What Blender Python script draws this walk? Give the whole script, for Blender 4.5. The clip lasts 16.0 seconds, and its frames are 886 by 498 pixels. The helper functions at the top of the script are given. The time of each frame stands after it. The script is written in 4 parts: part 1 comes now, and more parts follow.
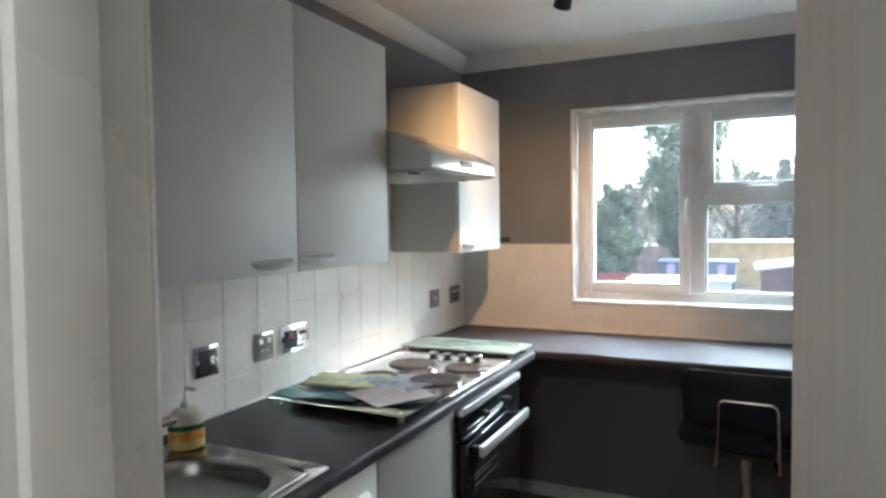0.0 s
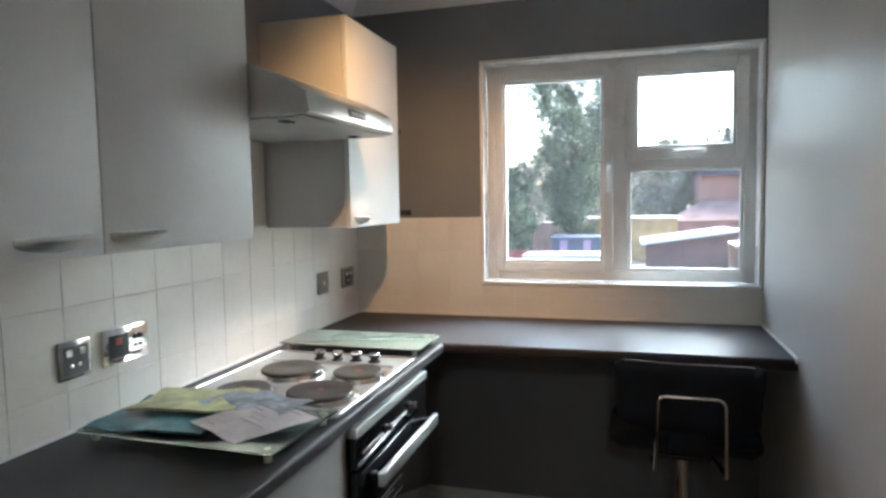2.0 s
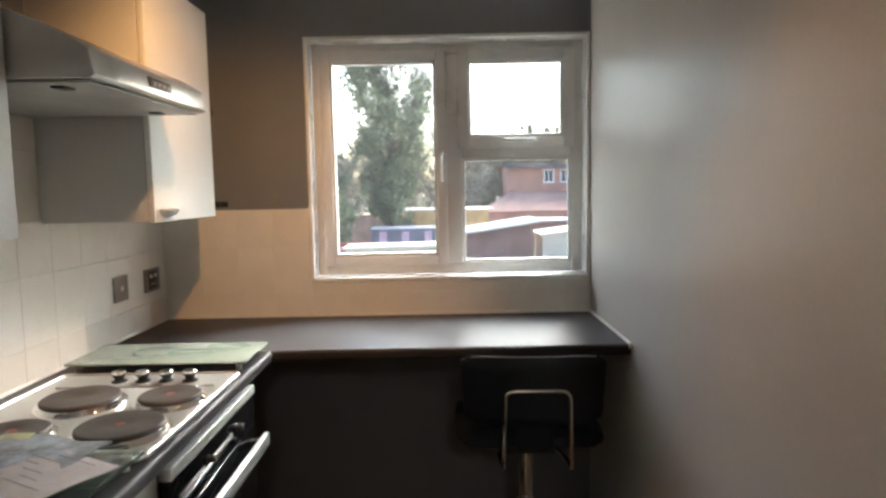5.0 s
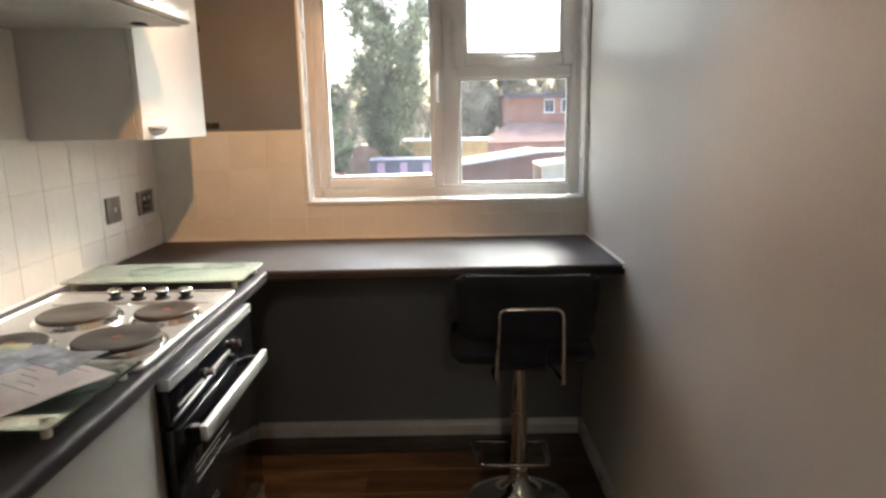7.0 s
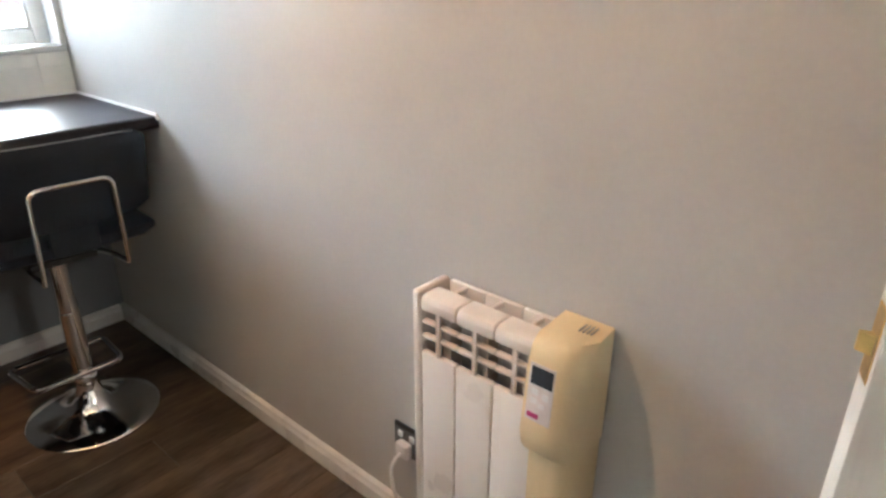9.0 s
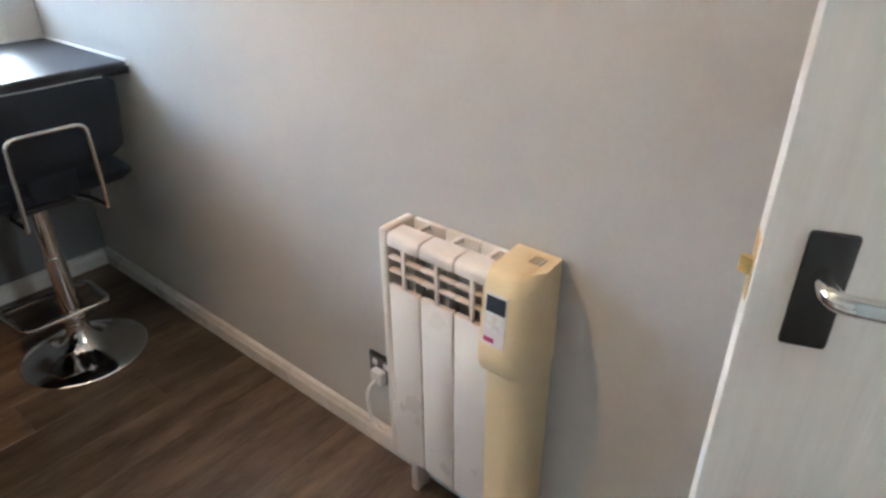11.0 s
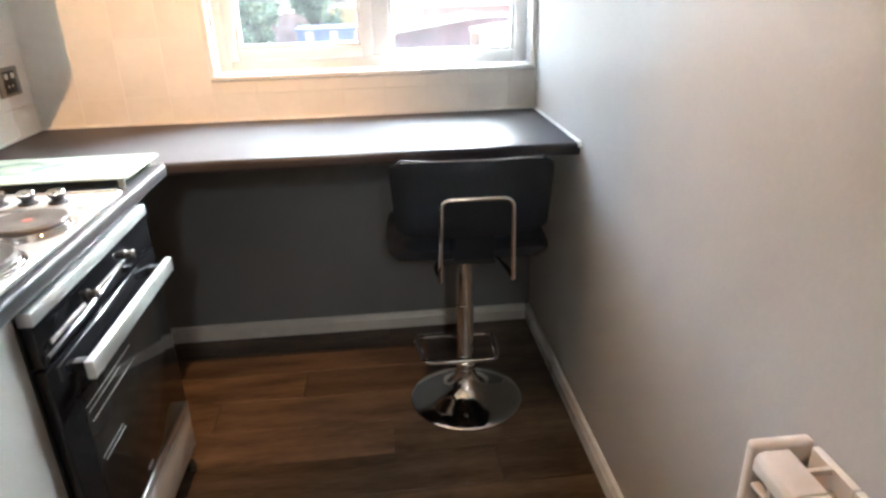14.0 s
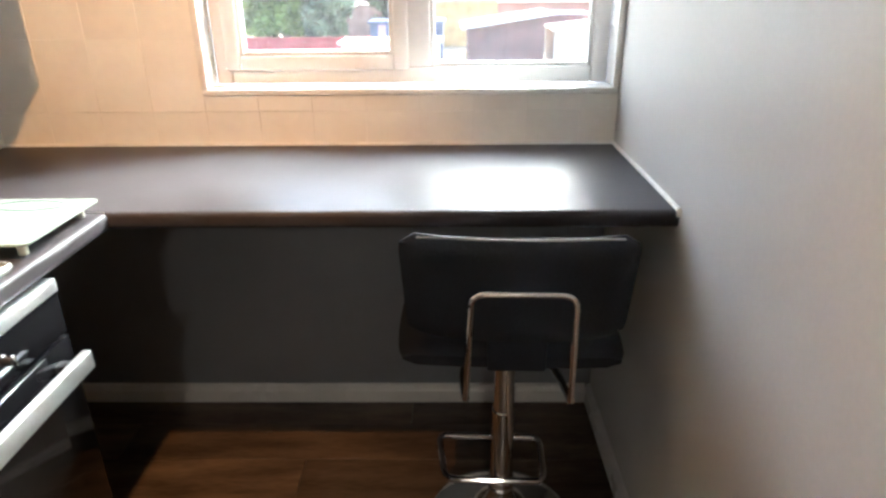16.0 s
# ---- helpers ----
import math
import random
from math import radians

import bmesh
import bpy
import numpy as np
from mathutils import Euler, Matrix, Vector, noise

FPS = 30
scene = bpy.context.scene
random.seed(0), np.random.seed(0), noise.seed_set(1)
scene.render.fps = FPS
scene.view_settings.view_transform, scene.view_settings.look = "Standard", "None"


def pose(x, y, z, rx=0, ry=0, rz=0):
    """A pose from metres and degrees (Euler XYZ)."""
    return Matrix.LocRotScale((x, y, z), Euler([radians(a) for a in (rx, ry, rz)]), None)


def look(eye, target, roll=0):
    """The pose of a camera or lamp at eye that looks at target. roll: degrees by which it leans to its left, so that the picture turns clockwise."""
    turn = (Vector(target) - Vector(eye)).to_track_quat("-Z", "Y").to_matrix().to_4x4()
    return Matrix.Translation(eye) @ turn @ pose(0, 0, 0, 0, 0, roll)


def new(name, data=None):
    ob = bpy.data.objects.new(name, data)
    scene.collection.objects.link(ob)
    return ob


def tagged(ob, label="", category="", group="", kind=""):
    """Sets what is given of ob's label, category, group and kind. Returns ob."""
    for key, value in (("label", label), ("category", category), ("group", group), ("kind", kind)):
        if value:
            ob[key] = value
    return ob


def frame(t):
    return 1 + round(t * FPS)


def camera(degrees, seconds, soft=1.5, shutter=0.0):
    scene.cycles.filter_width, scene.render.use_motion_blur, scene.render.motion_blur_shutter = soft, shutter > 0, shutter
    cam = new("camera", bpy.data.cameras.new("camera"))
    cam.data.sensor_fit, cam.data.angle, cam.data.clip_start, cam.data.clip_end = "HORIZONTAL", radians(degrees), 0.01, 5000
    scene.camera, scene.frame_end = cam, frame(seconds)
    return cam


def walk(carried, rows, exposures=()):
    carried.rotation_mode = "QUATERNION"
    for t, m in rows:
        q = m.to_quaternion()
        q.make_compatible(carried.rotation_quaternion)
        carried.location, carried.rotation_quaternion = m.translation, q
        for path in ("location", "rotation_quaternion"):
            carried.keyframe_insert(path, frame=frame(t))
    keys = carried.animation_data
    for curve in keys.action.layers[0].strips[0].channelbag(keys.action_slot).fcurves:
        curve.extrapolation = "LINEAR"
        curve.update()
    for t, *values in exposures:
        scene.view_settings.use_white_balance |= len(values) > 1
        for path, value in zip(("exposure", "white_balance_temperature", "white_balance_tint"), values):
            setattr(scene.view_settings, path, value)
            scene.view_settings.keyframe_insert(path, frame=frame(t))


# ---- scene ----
# camera and its walk
cam = camera(69.5, 16.0, soft=2.7)
PATH = [
    (0, (-0.048, -0.233, 1.483), (-0.907, 1.571, 1.404), -0.7),
    (0.5, (-0.083, -0.208, 1.474), (-0.844, 1.64, 1.398), -0.8),
    (1, (-0.116, -0.141, 1.458), (-0.767, 1.743, 1.306), -1.1),
    (1.5, (-0.19, 0.074, 1.442), (-0.801, 1.972, 1.294), -1.3),
    (2, (-0.228, 0.224, 1.443), (-0.789, 2.138, 1.294), -1.0),
    (2.5, (-0.292, 0.326, 1.443), (-0.481, 2.312, 1.3), -0.6),
    (3, (-0.329, 0.365, 1.425), (-0.339, 2.36, 1.284), -1.1),
    (3.5, (-0.333, 0.407, 1.437), (-0.323, 2.398, 1.251), -1.1),
    (6, (-0.309, 0.407, 1.425), (-0.322, 2.398, 1.243), -1.1),
    (6.5, (-0.312, 0.418, 1.408), (-0.316, 2.409, 1.22), -1.2),
    (7, (-0.305, 0.414, 1.393), (-0.31, 2.375, 1.0), -1.1),
    (7.5, (-0.302, 0.471, 1.36), (-0.285, 2.348, 0.67), -0.9),
    (8, (-0.33, 0.561, 1.319), (-0.019, 2.374, 0.533), 0.7),
    (8.5, (-0.528, 0.616, 1.325), (0.432, 2.198, 0.567), 0.9),
    (9, (-0.569, 0.606, 1.307), (0.809, 1.816, 0.508), 0.1),
    (9.2, (-0.597, 0.584, 1.328), (0.835, 1.661, 0.438), -0.1),
    (10.2, (-0.6, 0.55, 1.338), (0.91, 1.5, 0.41), -0.2),
    (11.3, (-0.583, 0.52, 1.343), (0.696, 1.724, 0.387), -0.4),
    (11.5, (-0.574, 0.534, 1.342), (0.7, 1.815, 0.485), -1.0),
    (12, (-0.576, 0.569, 1.344), (0.646, 1.956, 0.582), -1.0),
    (12.5, (-0.558, 0.648, 1.327), (0.588, 2.097, 0.558), -0.9),
    (13, (-0.499, 0.739, 1.324), (0.458, 2.318, 0.554), -1.2),
    (13.5, (-0.388, 0.744, 1.351), (0.235, 2.477, 0.57), -1.6),
    (14, (-0.286, 0.674, 1.362), (-0.12, 2.513, 0.591), -1.6),
    (14.5, (-0.264, 0.707, 1.369), (-0.47, 2.541, 0.598), -0.8),
    (15, (-0.303, 0.906, 1.372), (-0.51, 2.735, 0.591), -0.4),
    (15.5, (-0.267, 1.059, 1.381), (-0.456, 2.888, 0.596), -0.6),
    (16, (-0.176, 1.244, 1.359), (-0.203, 3.085, 0.578), -0.5),
]
EXPOSURES = [(0.0, 3.25, 4800, -4), (1.0, 3.3, 4800, -4), (1.5, 3.15, 4850, -4), (2.5, 2.8, 4950, -3), (3.5, 2.75, 5050, -3), (6.0, 2.75, 5800, 1), (6.6, 2.8, 5800, 1), (7.2, 3.25, 5750, 1),
             (8.0, 4.1, 5500, -1), (8.5, 4.5, 5250, -2), (9.0, 4.55, 5150, -3), (11.3, 4.6, 4650, -6), (12.5, 4.5, 4850, -4), (14.5, 4.2, 5150, -1), (15.2, 3.95, 5200, 0), (16.0, 4.0, 5350, 0)]
walk(cam, [(t, look(eye, target, roll)) for t, eye, target, roll in PATH], EXPOSURES)

# world, sun and lamp
SKY_STRENGTH, SUN_STRENGTH = 0.15, 0.95
world = bpy.data.worlds.new("overcast_sky")
scene.world = world
world.use_nodes = True
wn = world.node_tree.nodes
sky = wn.new("ShaderNodeTexSky")
sky.sky_type = "NISHITA"
sky.sun_disc = False
sky.sun_elevation, sky.sun_rotation = radians(40), radians(32)
sky.air_density, sky.dust_density, sky.ozone_density = 1.0, 7.0, 0.6
world.node_tree.links.new(sky.outputs[0], wn["Background"].inputs[0])
wn["Background"].inputs[1].default_value = SKY_STRENGTH
sun = new("sun", bpy.data.lights.new("sun", "SUN"))
sun.data.energy, sun.data.angle, sun.data.color = SUN_STRENGTH, radians(30), (1.0, 0.96, 0.9)
sun.matrix_world = look((7.9, 12.7, 12.55), (0, 0, 0))
LAMP = Vector((-0.60, 1.86, 2.195))
# two warm spotlight heads on one fitting: (head, aim, watts, cone)
SPOTS = [(LAMP, Vector((-0.40, 0.58, -0.71)).normalized(), 5.8, 94), (LAMP + Vector((0.06, -0.02, 0.055)), Vector((0.76, -0.76, -1.75)).normalized(), 2.1, 84)]
for head_at, aim, watts, cone in SPOTS:
    spot_light = new("spot_light", bpy.data.lights.new("spot_light", "SPOT"))
    spot_light.data.energy, spot_light.data.color, spot_light.data.shadow_soft_size = watts, (1.0, 0.45, 0.15), 0.022
    spot_light.data.spot_size, spot_light.data.spot_blend = radians(cone), 0.75
    spot_light.matrix_world = look(head_at + aim * 0.03, head_at + aim)
# assumed hall lamp, never in view: added to brighten the kitchen through the doorway
hall_fill = new("hall_fill", bpy.data.lights.new("hall_fill", "POINT"))
hall_fill.data.energy, hall_fill.data.color, hall_fill.data.shadow_soft_size = 2.4, (1.0, 0.80, 0.62), 0.12
hall_fill.location = (-0.1, -1.05, 2.20)


# ---- materials ----
def mat(name, color, rough=0.5, metal=0.0, var=0.08, scale=6.0, fine=60.0, bump=0.05, stretch=(1, 1, 1), rvar=0.1,
        coat=0.0, rand=0.0, dark=None, spec=0.5):
    """A painted, plastic, metal or stone surface with variation at two scales."""
    m = bpy.data.materials.new(name)
    m.use_nodes = True
    nt = m.node_tree
    n, l = nt.nodes, nt.links
    b = n["Principled BSDF"]
    tc, mp = n.new("ShaderNodeTexCoord"), n.new("ShaderNodeMapping")
    mp.inputs["Scale"].default_value = stretch
    l.new(tc.outputs["Object"], mp.inputs[0])
    big, small = n.new("ShaderNodeTexNoise"), n.new("ShaderNodeTexNoise")
    big.inputs["Scale"].default_value, small.inputs["Scale"].default_value = scale, fine
    big.inputs["Detail"].default_value, small.inputs["Detail"].default_value = 4, 3
    vec = mp.outputs[0]
    if rand:
        oi, add = n.new("ShaderNodeObjectInfo"), n.new("ShaderNodeVectorMath")
        mul = n.new("ShaderNodeMath")
        mul.operation = "MULTIPLY"
        mul.inputs[1].default_value = 37.0
        l.new(oi.outputs["Random"], mul.inputs[0])
        l.new(mp.outputs[0], add.inputs[0])
        l.new(mul.outputs[0], add.inputs[1])
        vec = add.outputs[0]
    l.new(vec, big.inputs[0])
    l.new(vec, small.inputs[0])
    mixf = n.new("ShaderNodeMath")
    mixf.operation = "MULTIPLY_ADD"
    l.new(small.outputs[0], mixf.inputs[0])
    mixf.inputs[1].default_value = 0.4
    l.new(big.outputs[0], mixf.inputs[2])
    ramp = n.new("ShaderNodeValToRGB")
    c0 = [max(0.0, c * (1 - 2 * var)) for c in color] if dark is None else list(dark)
    c1 = [min(1.0, c * (1 + 2 * var)) for c in color]
    ramp.color_ramp.elements[0].position, ramp.color_ramp.elements[1].position = 0.45, 0.95
    ramp.color_ramp.elements[0].color, ramp.color_ramp.elements[1].color = (*c0, 1), (*c1, 1)
    l.new(mixf.outputs[0], ramp.inputs[0])
    out = ramp.outputs[0]
    if rand:
        hsv, sc = n.new("ShaderNodeHueSaturation"), n.new("ShaderNodeMapRange")
        sc.inputs["To Min"].default_value, sc.inputs["To Max"].default_value = 1 - rand, 1 + rand
        l.new(oi.outputs["Random"], sc.inputs["Value"])
        l.new(sc.outputs[0], hsv.inputs["Value"])
        l.new(out, hsv.inputs["Color"])
        out = hsv.outputs[0]
    l.new(out, b.inputs["Base Color"])
    rr = n.new("ShaderNodeMapRange")
    rr.inputs["To Min"].default_value, rr.inputs["To Max"].default_value = max(0.02, rough - rvar), min(1, rough + rvar)
    l.new(big.outputs[0], rr.inputs["Value"])
    l.new(rr.outputs[0], b.inputs["Roughness"])
    b.inputs["Metallic"].default_value = metal
    b.inputs["Coat Weight"].default_value = coat
    b.inputs["Specular IOR Level"].default_value = spec
    if bump:
        bp = n.new("ShaderNodeBump")
        bp.inputs["Strength"].default_value, bp.inputs["Distance"].default_value = bump, 0.004
        l.new(small.outputs[0], bp.inputs["Height"])
        l.new(bp.outputs[0], b.inputs["Normal"])
    return m


def glass_mat(name, color, rough=0.0, weight=1.0):
    m = mat(name, color, rough + 0.02, var=0.01, bump=0.0, rvar=0.01)
    b = m.node_tree.nodes["Principled BSDF"]
    b.inputs["Transmission Weight"].default_value, b.inputs["IOR"].default_value = weight, 1.45
    return m


def glow_mat(name, color, strength):
    m = mat(name, color, 0.4, var=0.02)
    b = m.node_tree.nodes["Principled BSDF"]
    b.inputs["Emission Color"].default_value, b.inputs["Emission Strength"].default_value = (*color, 1), strength
    return m


M_GREY = mat("light_grey_wall_paint", (0.555, 0.535, 0.505), 0.42, var=0.03, scale=2.5, fine=90, bump=0.12, rvar=0.08)
M_BLUE = mat("slate_grey_wall_paint", (0.205, 0.213, 0.232), 0.5, var=0.05, scale=2.5, fine=90, bump=0.12)
M_CEIL = mat("white_ceiling_paint", (0.80, 0.79, 0.77), 0.8, var=0.03, scale=3, fine=70, bump=0.1)
M_HALL = mat("cream_hall_paint", (0.62, 0.57, 0.52), 0.6, var=0.03, scale=2.5, fine=80, bump=0.1)
M_GLOSS = mat("white_gloss_paint", (0.78, 0.765, 0.74), 0.28, var=0.03, scale=4, fine=40, bump=0.06)
M_DOOR = mat("white_painted_woodgrain", (0.74, 0.73, 0.71), 0.48, var=0.03, scale=5, fine=26, bump=0.25, stretch=(7, 7, 0.35))
M_TILE = mat("cream_painted_tile", (0.83, 0.80, 0.74), 0.34, var=0.02, scale=5, fine=40, bump=0.02, rand=0.012)
M_GROUT = mat("greyed_grout", (0.67, 0.64, 0.585), 0.7, var=0.1, scale=8, bump=0.2)
M_SEAL = mat("white_silicone_sealant", (0.82, 0.81, 0.79), 0.35, var=0.05, scale=20)
M_WORKTOP = mat("charcoal_laminate", (0.052, 0.048, 0.052), 0.42, var=0.12, scale=4, fine=300, bump=0.01, rvar=0.02, spec=0.21)
M_CAB = mat("pale_grey_cabinet_laminate", (0.73, 0.74, 0.73), 0.46, var=0.025, scale=3, fine=80, bump=0.04)
M_CABW = mat("white_cabinet_laminate", (0.80, 0.785, 0.75), 0.35, var=0.03, scale=3, fine=80, bump=0.04)
M_CABG = mat("mid_grey_cabinet_laminate", (0.295, 0.28, 0.26), 0.42, var=0.03, scale=3, fine=80, bump=0.04)
M_CABIN = mat("grey_cabinet_side", (0.56, 0.56, 0.545), 0.45, var=0.03, scale=3, fine=80)
M_STEEL = mat("brushed_steel", (0.66, 0.65, 0.63), 0.30, 1.0, var=0.04, scale=5, fine=60, bump=0.01, stretch=(1, 3, 1), rvar=0.04)
M_SINK = mat("satin_stainless_sink", (0.40, 0.385, 0.36), 0.24, 1.0, var=0.08, scale=8, fine=120, bump=0.04)
M_HOBTRAY = mat("satin_hob_steel", (0.62, 0.61, 0.59), 0.40, 0.75, var=0.03, scale=6, fine=90, bump=0.01, rvar=0.04)
M_CHROME = mat("polished_chrome", (0.80, 0.79, 0.78), 0.09, 1.0, var=0.03, scale=12, bump=0.01, rvar=0.04)
M_NICKEL = mat("brushed_dark_nickel", (0.26, 0.245, 0.23), 0.38, 0.7, var=0.06, scale=20, bump=0.02)
# chrome with its dark reflections put into the base colour
M_DARKCHROME = mat("dark_reflecting_chrome", (0.34, 0.335, 0.33), 0.14, 1.0, var=0.04, scale=20, bump=0.01)
M_SATIN = mat("satin_aluminium", (0.82, 0.82, 0.82), 0.42, 1.0, var=0.03, scale=15, bump=0.03)
M_PULL = mat("satin_nickel_pull", (0.80, 0.80, 0.79), 0.36, 1.0, var=0.03, scale=15, bump=0.02)
M_BLACKGLASS = mat("black_oven_glass", (0.006, 0.006, 0.007), 0.07, var=0.1, bump=0.0, rvar=0.03)
M_BLACK = mat("black_plastic", (0.018, 0.018, 0.02), 0.4, var=0.15, scale=15)
M_IRON = mat("cast_iron_plate", (0.12, 0.105, 0.095), 0.5, 0.5, var=0.15, scale=18, fine=200, bump=0.15)
M_RED = mat("faded_red_enamel", (0.36, 0.09, 0.06), 0.4)
M_LEATHER = mat("black_faux_leather", (0.012, 0.015, 0.022), 0.60, var=0.15, scale=9, fine=180, bump=0.3, spec=0.3)
M_PIPING = mat("worn_grey_piping", (0.30, 0.30, 0.30), 0.45)
M_RAD = mat("white_radiator_enamel", (0.82, 0.765, 0.70), 0.3, var=0.01, scale=6, bump=0.03)
M_RADY = mat("yellowed_plastic", (0.81, 0.655, 0.39), 0.38, var=0.025, scale=4, fine=120, bump=0.03)
# grey puts the shade between the fins into the inner parts' colour
M_RADSHADE = mat("radiator_inner_shade_grey", (0.46, 0.44, 0.41), 0.5)
M_LCD = mat("dark_display", (0.04, 0.045, 0.055), 0.2)
M_PANEL = mat("pale_control_label", (0.74, 0.68, 0.64), 0.4)
M_BRASS = mat("worn_brass", (0.72, 0.50, 0.18), 0.3, 1.0, var=0.12, scale=30)
M_GLASSBOARD = glass_mat("green_tinted_glass", (0.43, 0.50, 0.44), 0.16, 0.30)
M_CLEARBOARD = glass_mat("clear_green_glass", (0.80, 0.92, 0.87), 0.02, 0.95)
M_DRAW = mat("dark_green_line", (0.10, 0.17, 0.15), 0.4)
M_PANE = glass_mat("window_glass", (1, 1, 1))


def haze_film(m, amount):
    """A thin veil on the panes that scatters daylight, standing in for window glare."""
    n, l = m.node_tree.nodes, m.node_tree.links
    tr, mx = n.new("ShaderNodeBsdfTranslucent"), n.new("ShaderNodeMixShader")
    tr.inputs["Color"].default_value = (0.86, 0.88, 0.90, 1)
    mx.inputs[0].default_value = amount
    l.new(n["Principled BSDF"].outputs[0], mx.inputs[1])
    l.new(tr.outputs[0], mx.inputs[2])
    l.new(mx.outputs[0], n["Material Output"].inputs["Surface"])


# haze of glare over the view, put into the pane material
haze_film(M_PANE, 0.007)
M_PVC = mat("white_upvc", (0.76, 0.755, 0.745), 0.3, var=0.025, scale=6, bump=0.02)
M_PAPER = mat("pinkish_white_paper", (0.78, 0.71, 0.72), 0.75, var=0.06, scale=14, fine=90, bump=0.1)
M_PRINT = mat("grey_print", (0.52, 0.46, 0.50), 0.7)
M_YELLOW = mat("pale_yellow_cloth", (0.72, 0.71, 0.42), 0.8, var=0.15, scale=18, fine=90, bump=0.4)
M_TEAL = mat("teal_plastic", (0.06, 0.17, 0.22), 0.35, var=0.35, scale=16, fine=60, bump=0.3)
M_BLUEGREY = mat("blue_grey_packet", (0.42, 0.44, 0.50), 0.4, var=0.3, scale=20, fine=70, bump=0.3)
M_PINK = mat("magenta_print", (0.45, 0.04, 0.16), 0.5)
M_SOAP = mat("amber_liquid_soap", (0.80, 0.62, 0.24), 0.22, var=0.06, scale=12)
M_BOTTLE = mat("cloudy_clear_plastic", (0.72, 0.70, 0.60), 0.2, var=0.04, scale=14)
M_LABELG = mat("dark_green_label", (0.02, 0.09, 0.03), 0.4)
M_ORANGE = mat("orange_label", (0.75, 0.33, 0.06), 0.45, var=0.15, scale=30)
M_WHITEP = mat("white_plastic", (0.78, 0.77, 0.75), 0.35)
M_BULB = glow_mat("warm_bulb", (1.0, 0.55, 0.20), 4.0)
# outdoors
M_GROUND = mat("worn_garden_ground", (0.20, 0.15, 0.12), 0.9, var=0.3, scale=0.15, fine=2.0, bump=0.3, dark=(0.09, 0.10, 0.05), spec=0.08)
M_BRICK = mat("red_brick_wall", (0.33, 0.185, 0.145), 0.85, var=0.15, scale=0.8, fine=9, bump=0.3, spec=0.08)
M_ROOFT = mat("brown_roof_tile", (0.27, 0.165, 0.135), 0.85, var=0.2, scale=1.0, fine=8, bump=0.4, spec=0.08)
M_FELT = mat("pale_felt_roof", (0.62, 0.62, 0.63), 0.7, var=0.06, scale=0.8, fine=10, spec=0.08)
M_FELTC = mat("cream_roof_sheet", (0.50, 0.46, 0.38), 0.7, var=0.08, scale=0.8, fine=10, spec=0.08)
M_SHED = mat("red_brown_shed_boards", (0.15, 0.085, 0.08), 0.8, var=0.2, scale=1.5, fine=12, spec=0.08)
M_SHEDY = mat("ochre_shed_boards", (0.50, 0.33, 0.15), 0.8, var=0.15, scale=1.5, fine=12, spec=0.08)
M_SHEDB = mat("blue_black_shed_boards", (0.12, 0.12, 0.16), 0.8, var=0.15, scale=1.5, fine=12, spec=0.08)
M_LILAC = mat("lilac_panel", (0.42, 0.29, 0.40), 0.7, var=0.1, scale=2, spec=0.08)
M_FENCE = mat("weathered_fence", (0.34, 0.22, 0.19), 0.85, var=0.2, scale=1.0, fine=10, spec=0.08)
M_REDF = mat("maroon_fence", (0.30, 0.07, 0.07), 0.85, var=0.2, scale=1.0, fine=10, spec=0.08)
M_BARK = mat("grey_bark", (0.11, 0.095, 0.08), 0.9, var=0.25, scale=2, fine=12, bump=0.5, spec=0.08)
M_IVY = mat("ivy_leaves", (0.135, 0.15, 0.085), 0.6, var=0.45, scale=0.9, fine=5, bump=0, spec=0.08)
M_BUSH = mat("yellow_green_leaves", (0.13, 0.17, 0.035), 0.65, var=0.4, scale=0.8, fine=5, bump=0, spec=0.08)
# winter foliage, lightened so its colour carries the haze of distance
M_FAR = mat("hazed_olive_brown_winter_foliage", (0.24, 0.215, 0.165), 0.8, var=0.35, scale=0.6, fine=4, bump=0, spec=0.08)


def wood_floor_mat():
    m = mat("dark_oak_laminate", (0.104, 0.073, 0.050), 0.40, var=0.42, scale=2.6, fine=19, bump=0.12, stretch=(1.3, 6.5, 1),
            rand=0.24, dark=(0.038, 0.026, 0.018), rvar=0.08)
    return m


M_FLOOR = wood_floor_mat()


# ---- mesh helpers ----
def box(lo, hi, bevel=0.0, seg=2, bm=None):
    """A box from corner lo to corner hi, with rounded edges."""
    b = bmesh.new()
    bmesh.ops.create_cube(b, size=1.0)
    for v in b.verts:
        v.co = Vector([lo[i] + (v.co[i] + 0.5) * (hi[i] - lo[i]) for i in range(3)])
    if bevel:
        bmesh.ops.bevel(b, geom=b.edges[:], offset=bevel, segments=seg, affect="EDGES", profile=0.5)
    if bm is None:
        return b
    join(bm, b)
    return bm


def join(bm, other):
    me = bpy.data.meshes.new("tmp")
    other.to_mesh(me)
    other.free()
    bm.from_mesh(me)
    bpy.data.meshes.remove(me)
    return bm


